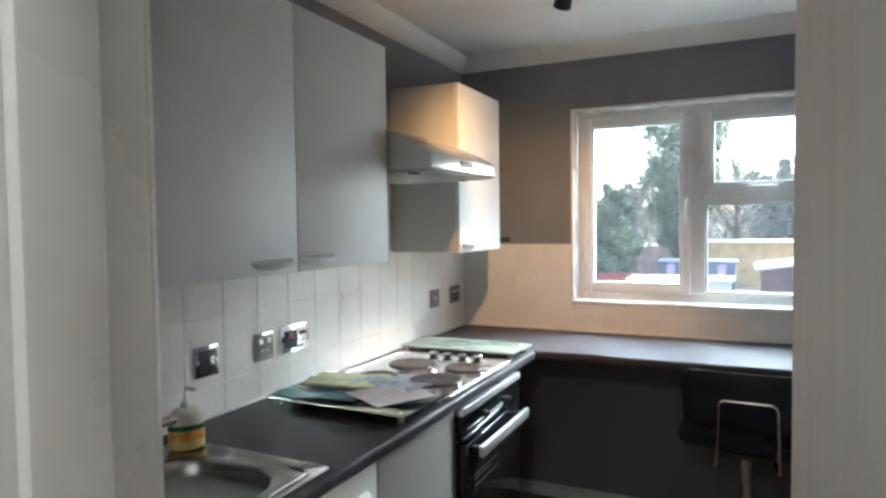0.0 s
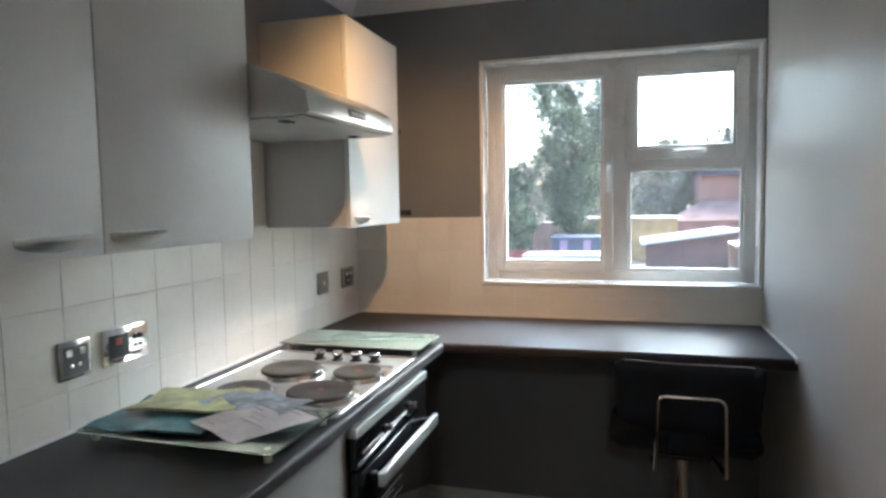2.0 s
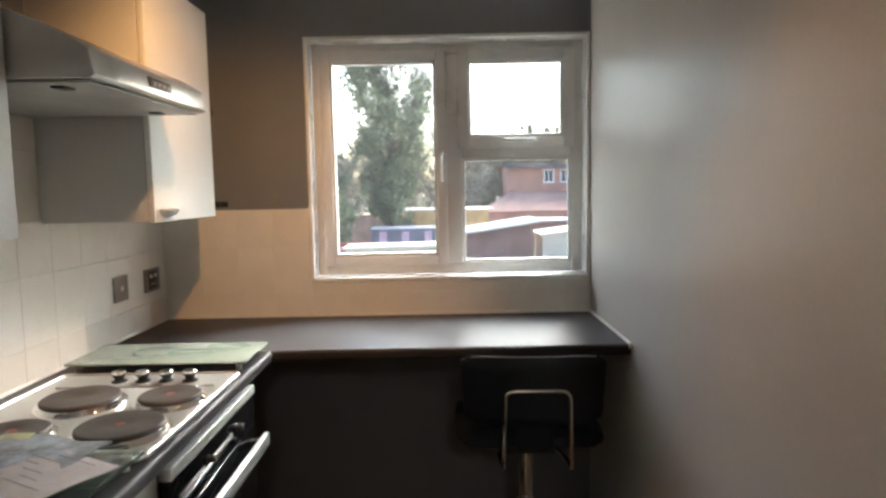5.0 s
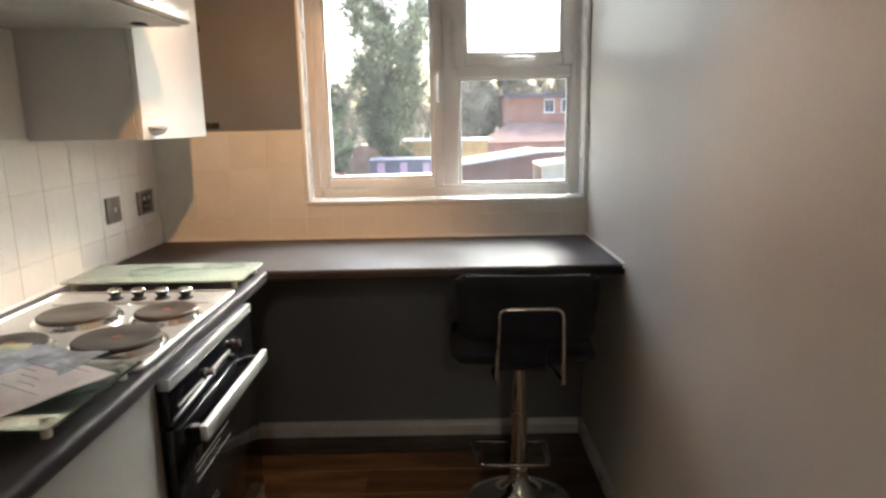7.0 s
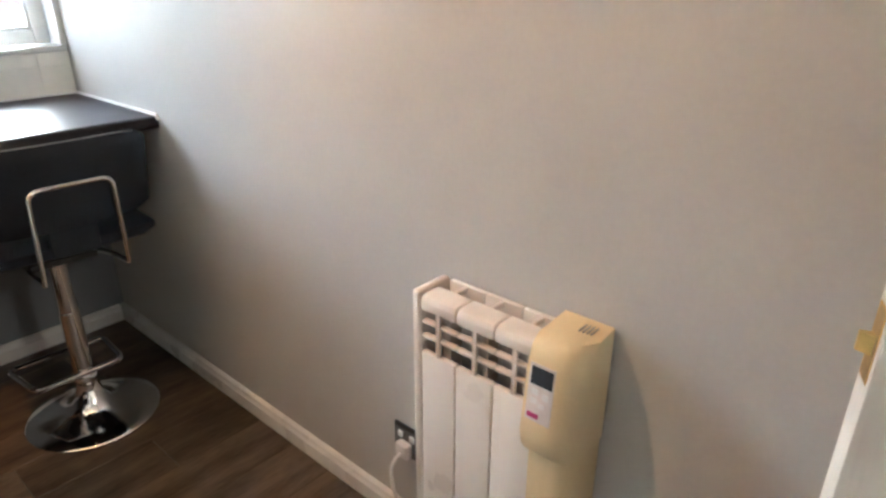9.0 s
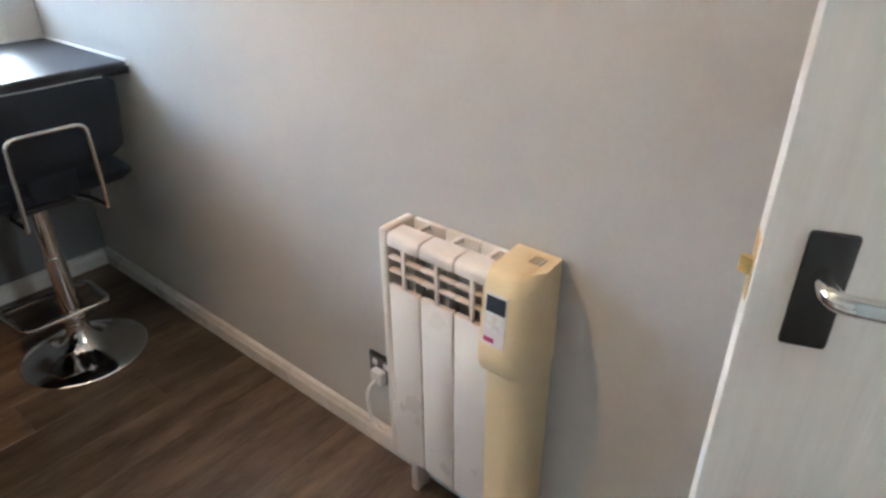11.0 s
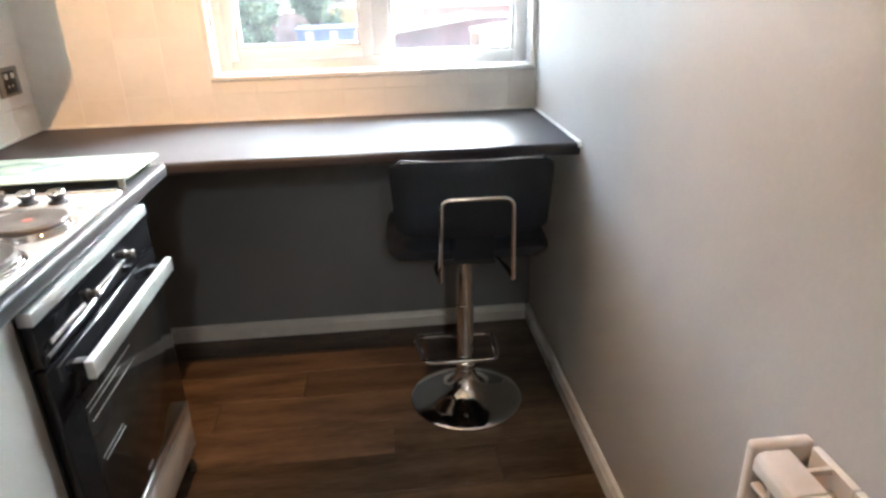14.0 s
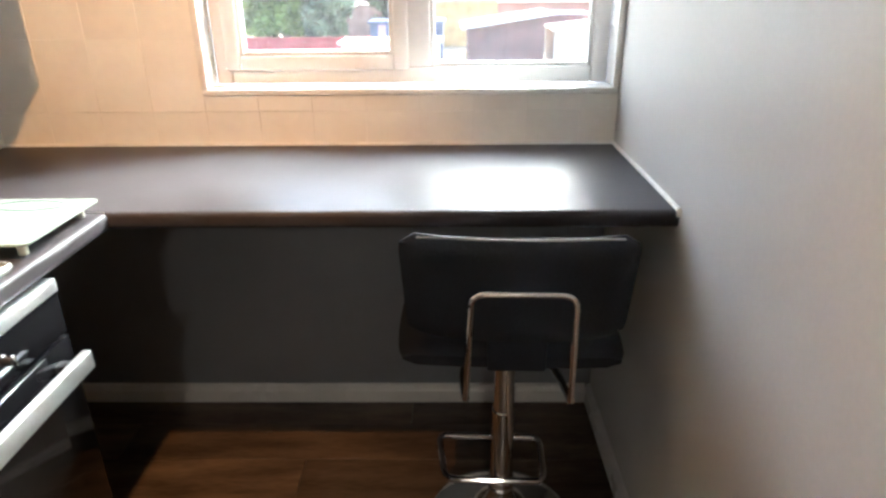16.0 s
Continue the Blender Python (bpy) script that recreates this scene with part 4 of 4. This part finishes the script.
def skin(bm, a, b):
    """Closes two equal grids of vertices into one padded body."""
    ny, nx = len(a) - 1, len(a[0]) - 1
    for g in (a, b):
        for j in range(ny):
            for i in range(nx):
                bm.faces.new((g[j][i], g[j][i + 1], g[j + 1][i + 1], g[j + 1][i]))
    for i in range(nx):
        bm.faces.new((a[0][i], a[0][i + 1], b[0][i + 1], b[0][i]))
        bm.faces.new((a[ny][i], a[ny][i + 1], b[ny][i + 1], b[ny][i]))
    for j in range(ny):
        bm.faces.new((a[j][0], a[j + 1][0], b[j + 1][0], b[j][0]))
        bm.faces.new((a[j][nx], a[j + 1][nx], b[j + 1][nx], b[j][nx]))
    bmesh.ops.recalc_face_normals(bm, faces=bm.faces[:])


bar_stool()


# ---- radiator ----
RY0, RY1, RZ0, RZ1, RX0, RX1 = 0.993, 1.362, 0.13, 0.765, 0.198, 0.293


def round_end(prof, grow=0.0):
    """Lofts an (x, z) profile along the radiator, its front corner rounded off in plan."""
    bm = bmesh.new()
    rings = []
    for dy, dx in ((-grow, 0.034), (0.003, 0.024), (0.009, 0.014), (0.018, 0.006), (0.030, 0.0015), (0.042, 0.0), (0.084 + 2 * grow, 0.0)):
        rings.append([bm.verts.new((min(x + dx, RX1 + 0.001) if x < RX0 + 0.03 else x, RY0 + dy, z)) for x, z in prof])
    for a, c in zip(rings, rings[1:]):
        for k in range(len(prof)):
            n = (k + 1) % len(prof)
            bm.faces.new((a[k], a[n], c[n], c[k]))
    bm.faces.new(rings[0])
    bm.faces.new(rings[-1][::-1])
    bmesh.ops.recalc_face_normals(bm, faces=bm.faces[:])
    return bm


def radiator():
    r = thing("electric_radiator", (RX1, (RY0 + RY1) / 2, RZ0), "white finned electric radiator with a yellowed control box", "radiator")
    part("end_cap", box((RX0 + 0.002, RY1 - 0.022, RZ0), (RX1, RY1, RZ1 - 0.009), 0.008, 3), M_RAD, r)
    cy0, w = RY0 + 0.085, 0.0865
    ztop = RZ1 - 0.012
    for k in range(3):
        a = cy0 + w * k
        c = a + w - 0.003
        e = part("fin", box((RX0, a, RZ0 + 0.01), (RX0 + 0.014, c, ztop - 0.122), 0.003), M_RAD, r)
        part("fin_core", box((RX0 + 0.0141, a + 0.02, RZ0 + 0.01), (RX1 - 0.012, a + 0.032, ztop - 0.03), 0.002), M_RADSHADE, e)
        # rounded head
        head = [(RX0, ztop - 0.030), (RX0, ztop - 0.012), (RX0 + 0.005, ztop - 0.003), (RX0 + 0.014, ztop), (RX0 + 0.050, ztop), (RX0 + 0.050, ztop - 0.012), (RX0 + 0.016, ztop - 0.014), (RX0 + 0.012, ztop - 0.030)]
        part("fin_head", prism(head, a, c, "y", 0.002), M_RAD, r)
        part("fin_back", box((RX1 - 0.012, a, RZ0 + 0.01), (RX1, c, ztop), 0.002), M_RAD, r)
        part("web", box((RX0 + 0.001, a + 0.038, ztop - 0.123), (RX0 + 0.009, a + 0.047, ztop - 0.029), 0.002), M_RAD, r)
        part("top_web", box((RX0 + 0.049, a + 0.038, ztop - 0.010), (RX1 - 0.011, a + 0.046, ztop - 0.001), 0.001), M_RAD, r)
        for z in (ztop - 0.060, ztop - 0.091):
            part("louvre", box((RX0 + 0.003, a, z), (RX0 + 0.016, c, z + 0.006), 0.001), M_RAD, r)
    # sheet behind the openings, coloured as the shade inside
    part("inner_shade_panel", box((RX0 + 0.045, RY0 + 0.08, RZ0 + 0.012), (RX0 + 0.050, RY1 - 0.022, ztop - 0.04)), M_RADSHADE, r)
    # yellowed control side
    part("side_cover", round_end([(RX1, RZ0), (RX0 - 0.002, RZ0), (RX0 - 0.002, RZ1 - 0.03), (RX1, RZ1 - 0.03)]), M_RADY, r, "yellowed plastic side cover")
    prof = [(RX1 + 0.001, 0.555), (RX0 - 0.008, 0.545), (RX0 - 0.020, 0.565), (RX0 - 0.026, 0.595), (RX0 - 0.022, 0.63), (RX0 - 0.014, 0.722),
            (RX0 - 0.002, 0.755), (RX0 + 0.016, 0.768), (RX1 + 0.001, 0.774)]
    cb = part("control_box", round_end(prof, 0.003), M_RADY, r, "yellowed plastic control box")

    def on_face(nm, y0, y1, z0, z1, d, m):
        def fx(z):
            return RX0 - 0.022 + (z - 0.63) / 0.085 * 0.008
        bm = prism([(fx(z0) - d, z0), (fx(z1) - d, z1), (fx(z1) + 0.004, z1), (fx(z0) + 0.004, z0)], y0, y1, "y")
        return part(nm, bm, m, cb)
    on_face("label_plate", RY0 + 0.036, RY0 + 0.084, 0.622, 0.727, 0.0008, M_PANEL)
    on_face("display", RY0 + 0.039, RY0 + 0.080, 0.690, 0.722, 0.0016, M_LCD)
    for k, (yy, zz) in enumerate(((0.030, 0.668), (0.050, 0.672), (0.050, 0.655), (0.036, 0.650))):
        on_face("button", RY0 + yy + 0.014, RY0 + yy + 0.025, zz, zz + 0.010, 0.002, M_WHITEP)
    on_face("red_mark", RY0 + 0.058, RY0 + 0.080, 0.628, 0.637, 0.0016, M_PINK)
    for k in range(4):
        # slots are bars in the shade colour, not cut holes
        part("vent_slot", box((RX0 + 0.052, RY0 + 0.016 + 0.007 * k, 0.7715), (RX0 + 0.078, RY0 + 0.018 + 0.007 * k, 0.7740)), M_RADSHADE, cb)
    for yy in (RY0 + 0.12, RY1 - 0.06):
        part("wall_bracket", box((RX1, yy, 0.25), (RIGHT, yy + 0.03, 0.30)), M_RAD, r)
        part("leg", box((RX0 + 0.03, yy, 0.0), (RX1 - 0.02, yy + 0.02, RZ0 + 0.011), 0.002), M_RAD, r)


radiator()
cord = thing("power_cord", (0.29, 1.45, 0.25), "white power cord from the socket to the radiator", "power cord")
part("plug", box((0.268, 1.455, 0.235), (0.2905, 1.495, 0.275), 0.006), M_WHITEP, cord)
part("cable", tube([(0.268, 1.475, 0.25), (0.235, 1.478, 0.24), (0.235, 1.465, 0.14), (0.25, 1.42, 0.10), (0.255, 1.37, 0.14)], 0.0045, 8, corner=0.03), M_WHITEP, cord)


# ---- kitchen door, standing open ----
def door():
    hx, hy, a = DX1 - 0.002, FRONT - 0.005, 19.7
    turn = Matrix.Translation((hx, hy, 0)) @ Matrix.Rotation(radians(a), 4, "Z")
    d = thing("door_1", (hx, hy, 0), "white painted wooden door standing open into the kitchen", "door", kind="structure")
    L, T = 0.604, 0.035
    part("leaf", box((-T, 0, 0.006), (0, L, 1.985), 0.002), M_DOOR, d, turn=turn)
    # latch on the leading edge
    lt = part("latch_plate", box((-0.029, L - 0.001, 0.985), (-0.006, L + 0.0012, 1.055)), M_BRASS, d, "worn brass latch plate", turn)
    part("latch_bolt", prism([(-0.024, L), (-0.012, L), (-0.012, L + 0.012), (-0.016, L + 0.012)], 1.010, 1.028, "z"), M_BRASS, lt, turn=turn)
    # lever handle on its plate, on the side facing the room
    hp = part("handle_plate", box((-T - 0.007, L - 0.078, 0.95), (-T - 0.0002, L - 0.036, 1.075), 0.004), M_BLACK, d, "dark metal handle plate in clear wrap", turn)
    part("handle_lever", tube([(-T - 0.005, L - 0.057, 1.03), (-T - 0.05, L - 0.057, 1.03), (-T - 0.055, L - 0.175, 1.028)], 0.010, 12, corner=0.02), M_CHROME, hp, "chrome lever handle", turn)
    hp = part("handle_plate", box((0.0002, L - 0.078, 0.95), (0.007, L - 0.036, 1.075), 0.004), M_BLACK, d, "dark metal handle plate", turn)
    part("handle_lever", tube([(0.005, L - 0.057, 1.03), (0.045, L - 0.057, 1.03), (0.05, L - 0.175, 1.028)], 0.010, 12, corner=0.02), M_CHROME, hp, turn=turn)
    for z in (0.25, 1.7):
        part("hinge", lathe([(0.006, z), (0.006, z + 0.075)], (0.004, -0.004, 0), 12), M_BRASS, d, turn=turn)


door()

# ---- ceiling lamp ----
lamp = thing("ceiling_lamp", (LAMP.x, LAMP.y, TOP), "dark ceiling fitting with two lit warm spotlight heads", "lamp")
part("base_plate", lathe([(0.058, TOP - 0.0005), (0.058, TOP - 0.016), (0.050, TOP - 0.022), (0.010, TOP - 0.024)], (LAMP.x, LAMP.y, 0), 32), M_BLACK, lamp)
for head_at, aim, watts, cone in SPOTS:
    turn = Matrix.Translation(head_at) @ aim.to_track_quat("Z", "Y").to_matrix().to_4x4()
    part("stem", tube([(LAMP.x, LAMP.y, TOP - 0.02), (LAMP.x, LAMP.y, TOP - 0.07), head_at - aim * 0.05], 0.006, 8, corner=0.02), M_BLACK, lamp)
    hd = part("spot_head", lathe([(0.010, -0.060), (0.022, -0.052), (0.026, -0.030), (0.030, 0.004), (0.028, 0.005), (0.024, -0.012), (0.002, -0.014)], (0, 0, 0), 28), M_BLACK, lamp, "black spotlight head", turn)
    part("bulb", lathe([(0.023, -0.011), (0.023, -0.004), (0.016, 0.0), (0.002, 0.001)], (0, 0, 0), 24), M_BULB, hd, "glowing warm bulb", turn)

# made-up fitting for the added hall light, out of view
hall_fill_lamp = thing("ceiling_lamp", (-0.1, -1.05, TOP), "assumed round white ceiling lamp, out of view, added to fill light from the hall", "lamp")
part("base", lathe([(0.11, TOP - 0.0005), (0.11, TOP - 0.02), (0.10, TOP - 0.025)], (-0.1, -1.05, 0), 32), M_WHITEP, hall_fill_lamp)
part("rim", lathe([(0.125, TOP - 0.02), (0.13, TOP - 0.03), (0.125, TOP - 0.045), (0.09, TOP - 0.06), (0.02, TOP - 0.066)], (-0.1, -1.05, 0), 32), M_WHITEP, hall_fill_lamp)

# ---- outdoors ----
GZ0 = -2.75
solid("ground", box((-500, -500, GZ0 - 0.3), (500, 900, GZ0)), M_GROUND, "worn garden ground with mud and grass", "ground", kind="structure")


solid("wall_outer", box((HX0 - 0.1, HY - 0.1, GZ0), (HX1 + 0.1, BACK + 0.27, -0.121)), M_BRICK, "red brick lower storey below the kitchen", "wall", kind="structure")


def shed(x0, x1, y0, y1, h0, h1, wall, roof, label, boards=10, over=0.3, lilac=False):
    """A shed whose roof falls from its right eave h1 to its left eave h0."""
    s = thing("garden_shed", ((x0 + x1) / 2, y0, GZ0), label, "shed", "garden sheds")
    part("wall", prism([(x0, GZ0), (x1, GZ0), (x1, GZ0 + h1), (x0, GZ0 + h0)], y0, y1, "y"), wall, s)
    k = (h1 - h0) / (x1 - x0)
    part("roof", prism([(x0 - over, GZ0 + h0 - k * over), (x1 + over, GZ0 + h1 + k * over), (x1 + over, GZ0 + h1 + k * over + 0.12), (x0 - over, GZ0 + h0 - k * over + 0.12)], y0 - over, y1 + over, "y"), roof, s)
    w = (x1 - x0) / boards
    for i in range(boards):
        part("board", box((x0 + w * i + 0.01, y0 - 0.03, GZ0), (x0 + w * (i + 1) - 0.01, y0, GZ0 + min(h0, h1) - 0.05)), M_LILAC if lilac and i % 3 == 1 else wall, s)
    return s


shed(0.6, 4.1, 32, 35.5, 2.0, 2.5, M_SHED, M_FELT, "red brown wooden shed with a pale felt roof")
shed(-3.2, 2.8, 45, 50, 2.75, 2.75, M_SHEDY, M_FELTC, "ochre wooden shed with a flat cream roof", 12)
shed(-4.6, -0.6, 38, 41, 1.85, 1.85, M_SHEDB, M_SHEDB, "dark shed with lilac door panels", 9, 0.12, True)
shed(-5.0, -0.7, 30.5, 32.5, 1.45, 1.5, M_FELTC, M_FELTC, "low store with a cream sheet roof", 8, 0.15)
shed(4.7, 8.4, 33, 36, 1.75, 2.15, M_FELTC, M_FELTC, "pale store with a cream sheet roof", 8, 0.15)
shed(5.3, 7.6, 41, 43, 2.1, 2.1, M_SHED, M_FELT, "small shed with a white roof", 6, 0.2)


def fence(x0, x1, y, h, m, label):
    f = thing("garden_fence", ((x0 + x1) / 2, y, GZ0), label, "fence")
    n = int((x1 - x0) / 0.6)
    me = None
    for i in range(n):
        a = x0 + (x1 - x0) * i / n
        part("slat", box((a, y, GZ0), (a + (x1 - x0) / n - 0.012, y + 0.04, GZ0 + h)), m, f)
    part("rail", box((x0, y - 0.06, GZ0 + h - 0.12), (x1, y, GZ0 + h - 0.02)), m, f)


fence(-14, -4.2, 36, 1.35, M_REDF, "maroon painted garden fence")
fence(-12, 0.5, 52, 2.3, M_FENCE, "weathered wooden garden fence")
fence(9.8, 22, 38, 1.6, M_REDF, "red brown garden fence")


def house():
    x0, x1, y0, y1, e = 5.9, 26.0, 62, 72, 6.4
    h = thing("brick_house", ((x0 + x1) / 2, y0, GZ0), "two-storey red brick house with a brown tiled roof", "house")
    part("wall", box((x0, y0, GZ0), (x1, y1, GZ0 + e)), M_BRICK, h)
    part("roof", prism([(y0 - 0.5, GZ0 + e), (y1 + 0.5, GZ0 + e), ((y0 + y1) / 2, GZ0 + e + 0.12)], x0 - 0.4, x1 + 0.4, "x"), M_ROOFT, h)
    part("fascia", box((x0 - 0.4, y0 - 0.55, GZ0 + e - 0.25), (x1 + 0.4, y0 - 0.45, GZ0 + e)), M_SHEDB, h)
    porch = prism([(y0 - 4.5, GZ0 + 2.2), (y0 - 0.001, GZ0 + 2.2), (y0 - 0.001, GZ0 + 3.9)], x0 - 2.6, x1, "x")
    for v in porch.verts:
        if v.co.z > GZ0 + 3 and v.co.x < x0:
            v.co.x = x0 + 0.1
    part("porch_roof", porch, M_ROOFT, h)
    part("porch_wall", box((x0 - 2.2, y0 - 4.2, GZ0), (x1, y0 - 0.001, GZ0 + 2.199)), M_BRICK, h)
    for wx in (9.3, 10.9, 15.5, 19.0, 22.5):
        w = part("window", box((wx, y0 - 0.08, GZ0 + 4.7), (wx + 1.0, y0 + 0.02, GZ0 + 6.0)), M_PVC, h, "white framed window")
        for k in range(2):
            part("pane", box((wx + 0.1 + 0.42 * k, y0 - 0.10, GZ0 + 4.82), (wx + 0.46 + 0.42 * k, y0 - 0.079, GZ0 + 5.88)), M_LCD, w)


house()


def leaves(rng, clumps, n, size):
    """Many small leaf blades scattered in ellipsoid clumps (centre, radii)."""
    v, f = [], []
    for c, r in clumps:
        for _ in range(n):
            d = Vector((rng.gauss(0, 1), rng.gauss(0, 1), rng.gauss(0, 1))).normalized() * (rng.random() ** 0.45)
            p = Vector(c) + Vector((d.x * r[0], d.y * r[1], d.z * r[2]))
            s = size * rng.uniform(0.5, 1.3)
            a = Vector((rng.uniform(-1, 1), rng.uniform(-1, 1), rng.uniform(-1, 1))).normalized()
            b = a.orthogonal().normalized()
            k = len(v)
            v += [p - a * s, p + b * s * 0.5, p + a * s, p - b * s * 0.5]
            f.append((k, k + 1, k + 2, k + 3))
    me = bpy.data.meshes.new("leaves")
    me.from_pydata([tuple(q) for q in v], [], f)
    return me


def tree(x, y, height, spread, seed, leaf, label, n_limb, per, lo=0.15, size=0.22, bare=0.0, trunk=0.3, fan=False):
    rng = random.Random(seed)
    t = thing("tree", (x, y, GZ0), label, "tree", "garden trees")
    top = Vector((x + rng.uniform(-0.4, 0.4), y, GZ0 + height))
    base = Vector((x, y, GZ0))
    wood = tube([base, base.lerp(top, 0.35) + Vector((0.2, 0, 0)), base.lerp(top, 0.7) - Vector((0.15, 0, 0)), top], trunk, 8, corner=0.5, taper=0.15)
    clumps = []
    for i in range(n_limb):
        s = lo + (0.97 - lo) * (i + rng.random()) / n_limb
        p = base.lerp(top, s)
        a = rng.uniform(0, 2 * math.pi)
        L = spread * (1.05 - s) ** 0.6 * rng.uniform(0.55, 1.15)
        rise = rng.uniform(0.35, 0.95)
        if fan:
            L = spread * (0.42 + 0.75 * math.sin(math.pi * min(1.0, s * 0.9)) ** 1.5) * rng.uniform(0.5, 1.1)
            rise = rng.uniform(0.7, 1.5)
        q = p + Vector((math.cos(a) * L, math.sin(a) * L, L * rise))
        join(wood, tube([p, p.lerp(q, 0.5) + Vector((0, 0, -0.15)), q], trunk * 0.28 * (1.1 - s), 5, taper=0.2))
        for k in range(3):
            tw = q + Vector((rng.uniform(-1, 1), rng.uniform(-1, 1), rng.uniform(0.3, 1.4))) * L * 0.35
            join(wood, tube([p.lerp(q, 0.7), tw], trunk * 0.08, 4, taper=0.3))
        if rng.random() > bare and not (fan and s > 0.66 and rng.random() < 0.55):
            for k in range(2):
                c = p.lerp(q, rng.uniform(0.35, 0.95))
                r = L * rng.uniform(0.2, 0.42)
                clumps.append((c, (r, r, r * 1.3)))
    part("trunk", wood, M_BARK, t)
    me = leaves(rng, clumps, per, size)
    ob = new("crown", me)
    for vv in me.vertices:
        vv.co -= origin(t)
    me.materials.append(leaf)
    ob.parent = t


tree(-3.9, 44, 12.6, 3.3, 11, M_IVY, "tall ivy-clad tree behind the sheds", 150, 120, 0.06, 0.13, 0.05, fan=True)
tree(-0.9, 50, 9.5, 2.9, 15, M_FAR, "bare winter tree with thin twigs", 90, 34, 0.05, 0.12, 0.35, fan=True)
tree(-7.6, 40, 6.2, 2.2, 12, M_IVY, "dense green garden tree", 40, 140, 0.05, 0.2, trunk=0.2)
tree(-10.2, 42, 6.8, 2.8, 13, M_BUSH, "yellow green leafy garden tree", 40, 150, 0.05, 0.22, trunk=0.2)
tree(-14.0, 44, 6.4, 3.4, 14, M_BUSH, "yellow green leafy garden tree", 36, 150, 0.05, 0.22, trunk=0.2)
for i, (tx, ty, th) in enumerate(((0.8, 75, 9.4), (4.6, 78, 10.6), (-6, 80, 8.5), (10.5, 84, 12.2), (17, 86, 12.0), (-13, 82, 8.5), (24, 90, 12.0), (2.6, 70, 7.0), (8, 76, 10.2), (13.5, 80, 11.5))):
    tree(tx, ty, th, 4.2, 30 + i, M_FAR, "brownish winter tree in the distance", 46, 130, 0.05, 0.17, 0.0)

# ---- pieces: floor planks and wall tiles ----
floor_ob = bpy.data.objects["floor"]
meshes = {}


def piece(name, size, at, material, parent, bevel):
    """A small bevelled block that shares its mesh with all pieces of one size."""
    key = (name, tuple(round(s, 4) for s in size))
    if key not in meshes:
        bm = box([-s / 2 for s in size], [s / 2 for s in size], bevel, 1)
        meshes[key] = bpy.data.meshes.new(name)
        bm.to_mesh(meshes[key])
        bm.free()
        meshes[key].materials.append(material)
    ob = new(name, meshes[key])
    ob.parent = parent
    ob.location = at
    return ob


rng = random.Random(8)
pw = 0.168
y = FRONT - 0.14
row = 0
while y < BACK - 0.01:
    w = min(pw, BACK - y)
    first = (0.885, 0.30, 1.20, 0.60)[row % 4]
    x = LEFT
    cut = first
    while x < RIGHT - 0.01:
        L = min(cut, RIGHT - x)
        piece("plank", (L - 0.0012, w - 0.0012, 0.012), (x + L / 2, y + w / 2, -0.006), M_FLOOR, floor_ob, 0.0012)
        x += L
        cut = 1.22
    y += w
    row += 1

wall_left, wall_back = bpy.data.objects["wall_left"], bpy.data.objects["wall_back"]
tw = 0.1545
for w_ob, nm in ((wall_left, "x"), (wall_back, "y")):
    rows = ((WT, 1.008), (1.008, 1.210), (1.210, 1.368))
    if nm == "x":
        y = 1.087 - 6 * tw
        cols = [(y + tw * i, min(BACK - 0.002, y + tw * (i + 1)), 9) for i in range(20)]
    else:
        cols = [(max(LEFT + 0.008, WX0 - tw * (i + 1)), WX0 - tw * i, 9) for i in range(5)]
        cols += [(WX0 + tw * i, min(RIGHT, WX0 + tw * (i + 1)), WZ0 - 0.005) for i in range(8)]
    for z0, z1 in rows:
        for a, c, lim in cols:
            h = min(z1, lim)
            if c - a < 0.01 or h - z0 < 0.006:
                continue
            g = 0.0012 if nm == "x" else 0.0007
            if nm == "x":
                piece("tile", (0.0065, c - a - g, h - z0 - g), (LEFT + 0.00425, (a + c) / 2, (z0 + h) / 2), M_TILE, w_ob, 0.0008)
            else:
                piece("tile", (c - a - g, 0.0065, h - z0 - g), ((a + c) / 2, BACK - 0.00425, (z0 + h) / 2), M_TILE, w_ob, 0.0008)
for z0, z1 in ((1.368, 1.570), (1.570, 1.666)):
    for i in range(4):
        a, c = 1.6885 + 0.149 * i, 1.6885 + 0.149 * (i + 1)
        piece("tile", (0.0065, c - a - 0.0012, z1 - z0 - 0.0012), (LEFT + 0.00425, (a + c) / 2, (z0 + z1) / 2), M_TILE, wall_left, 0.0008)
b = box((LEFT, 0.16, WT), (LEFT + 0.004, BACK, 1.367))
box((LEFT, 1.688, 1.367), (LEFT + 0.004, 2.285, 1.667), bm=b)
box((LEFT + 0.004, BACK - 0.004, WT), (WX0, BACK, 1.367), bm=b)
box((WX0, BACK - 0.004, WT), (RIGHT, BACK, WZ0 - 0.006), bm=b)
solid("trim_grout", b, M_GROUT, "pale grout bed between the wall tiles", "grout", kind="structure")
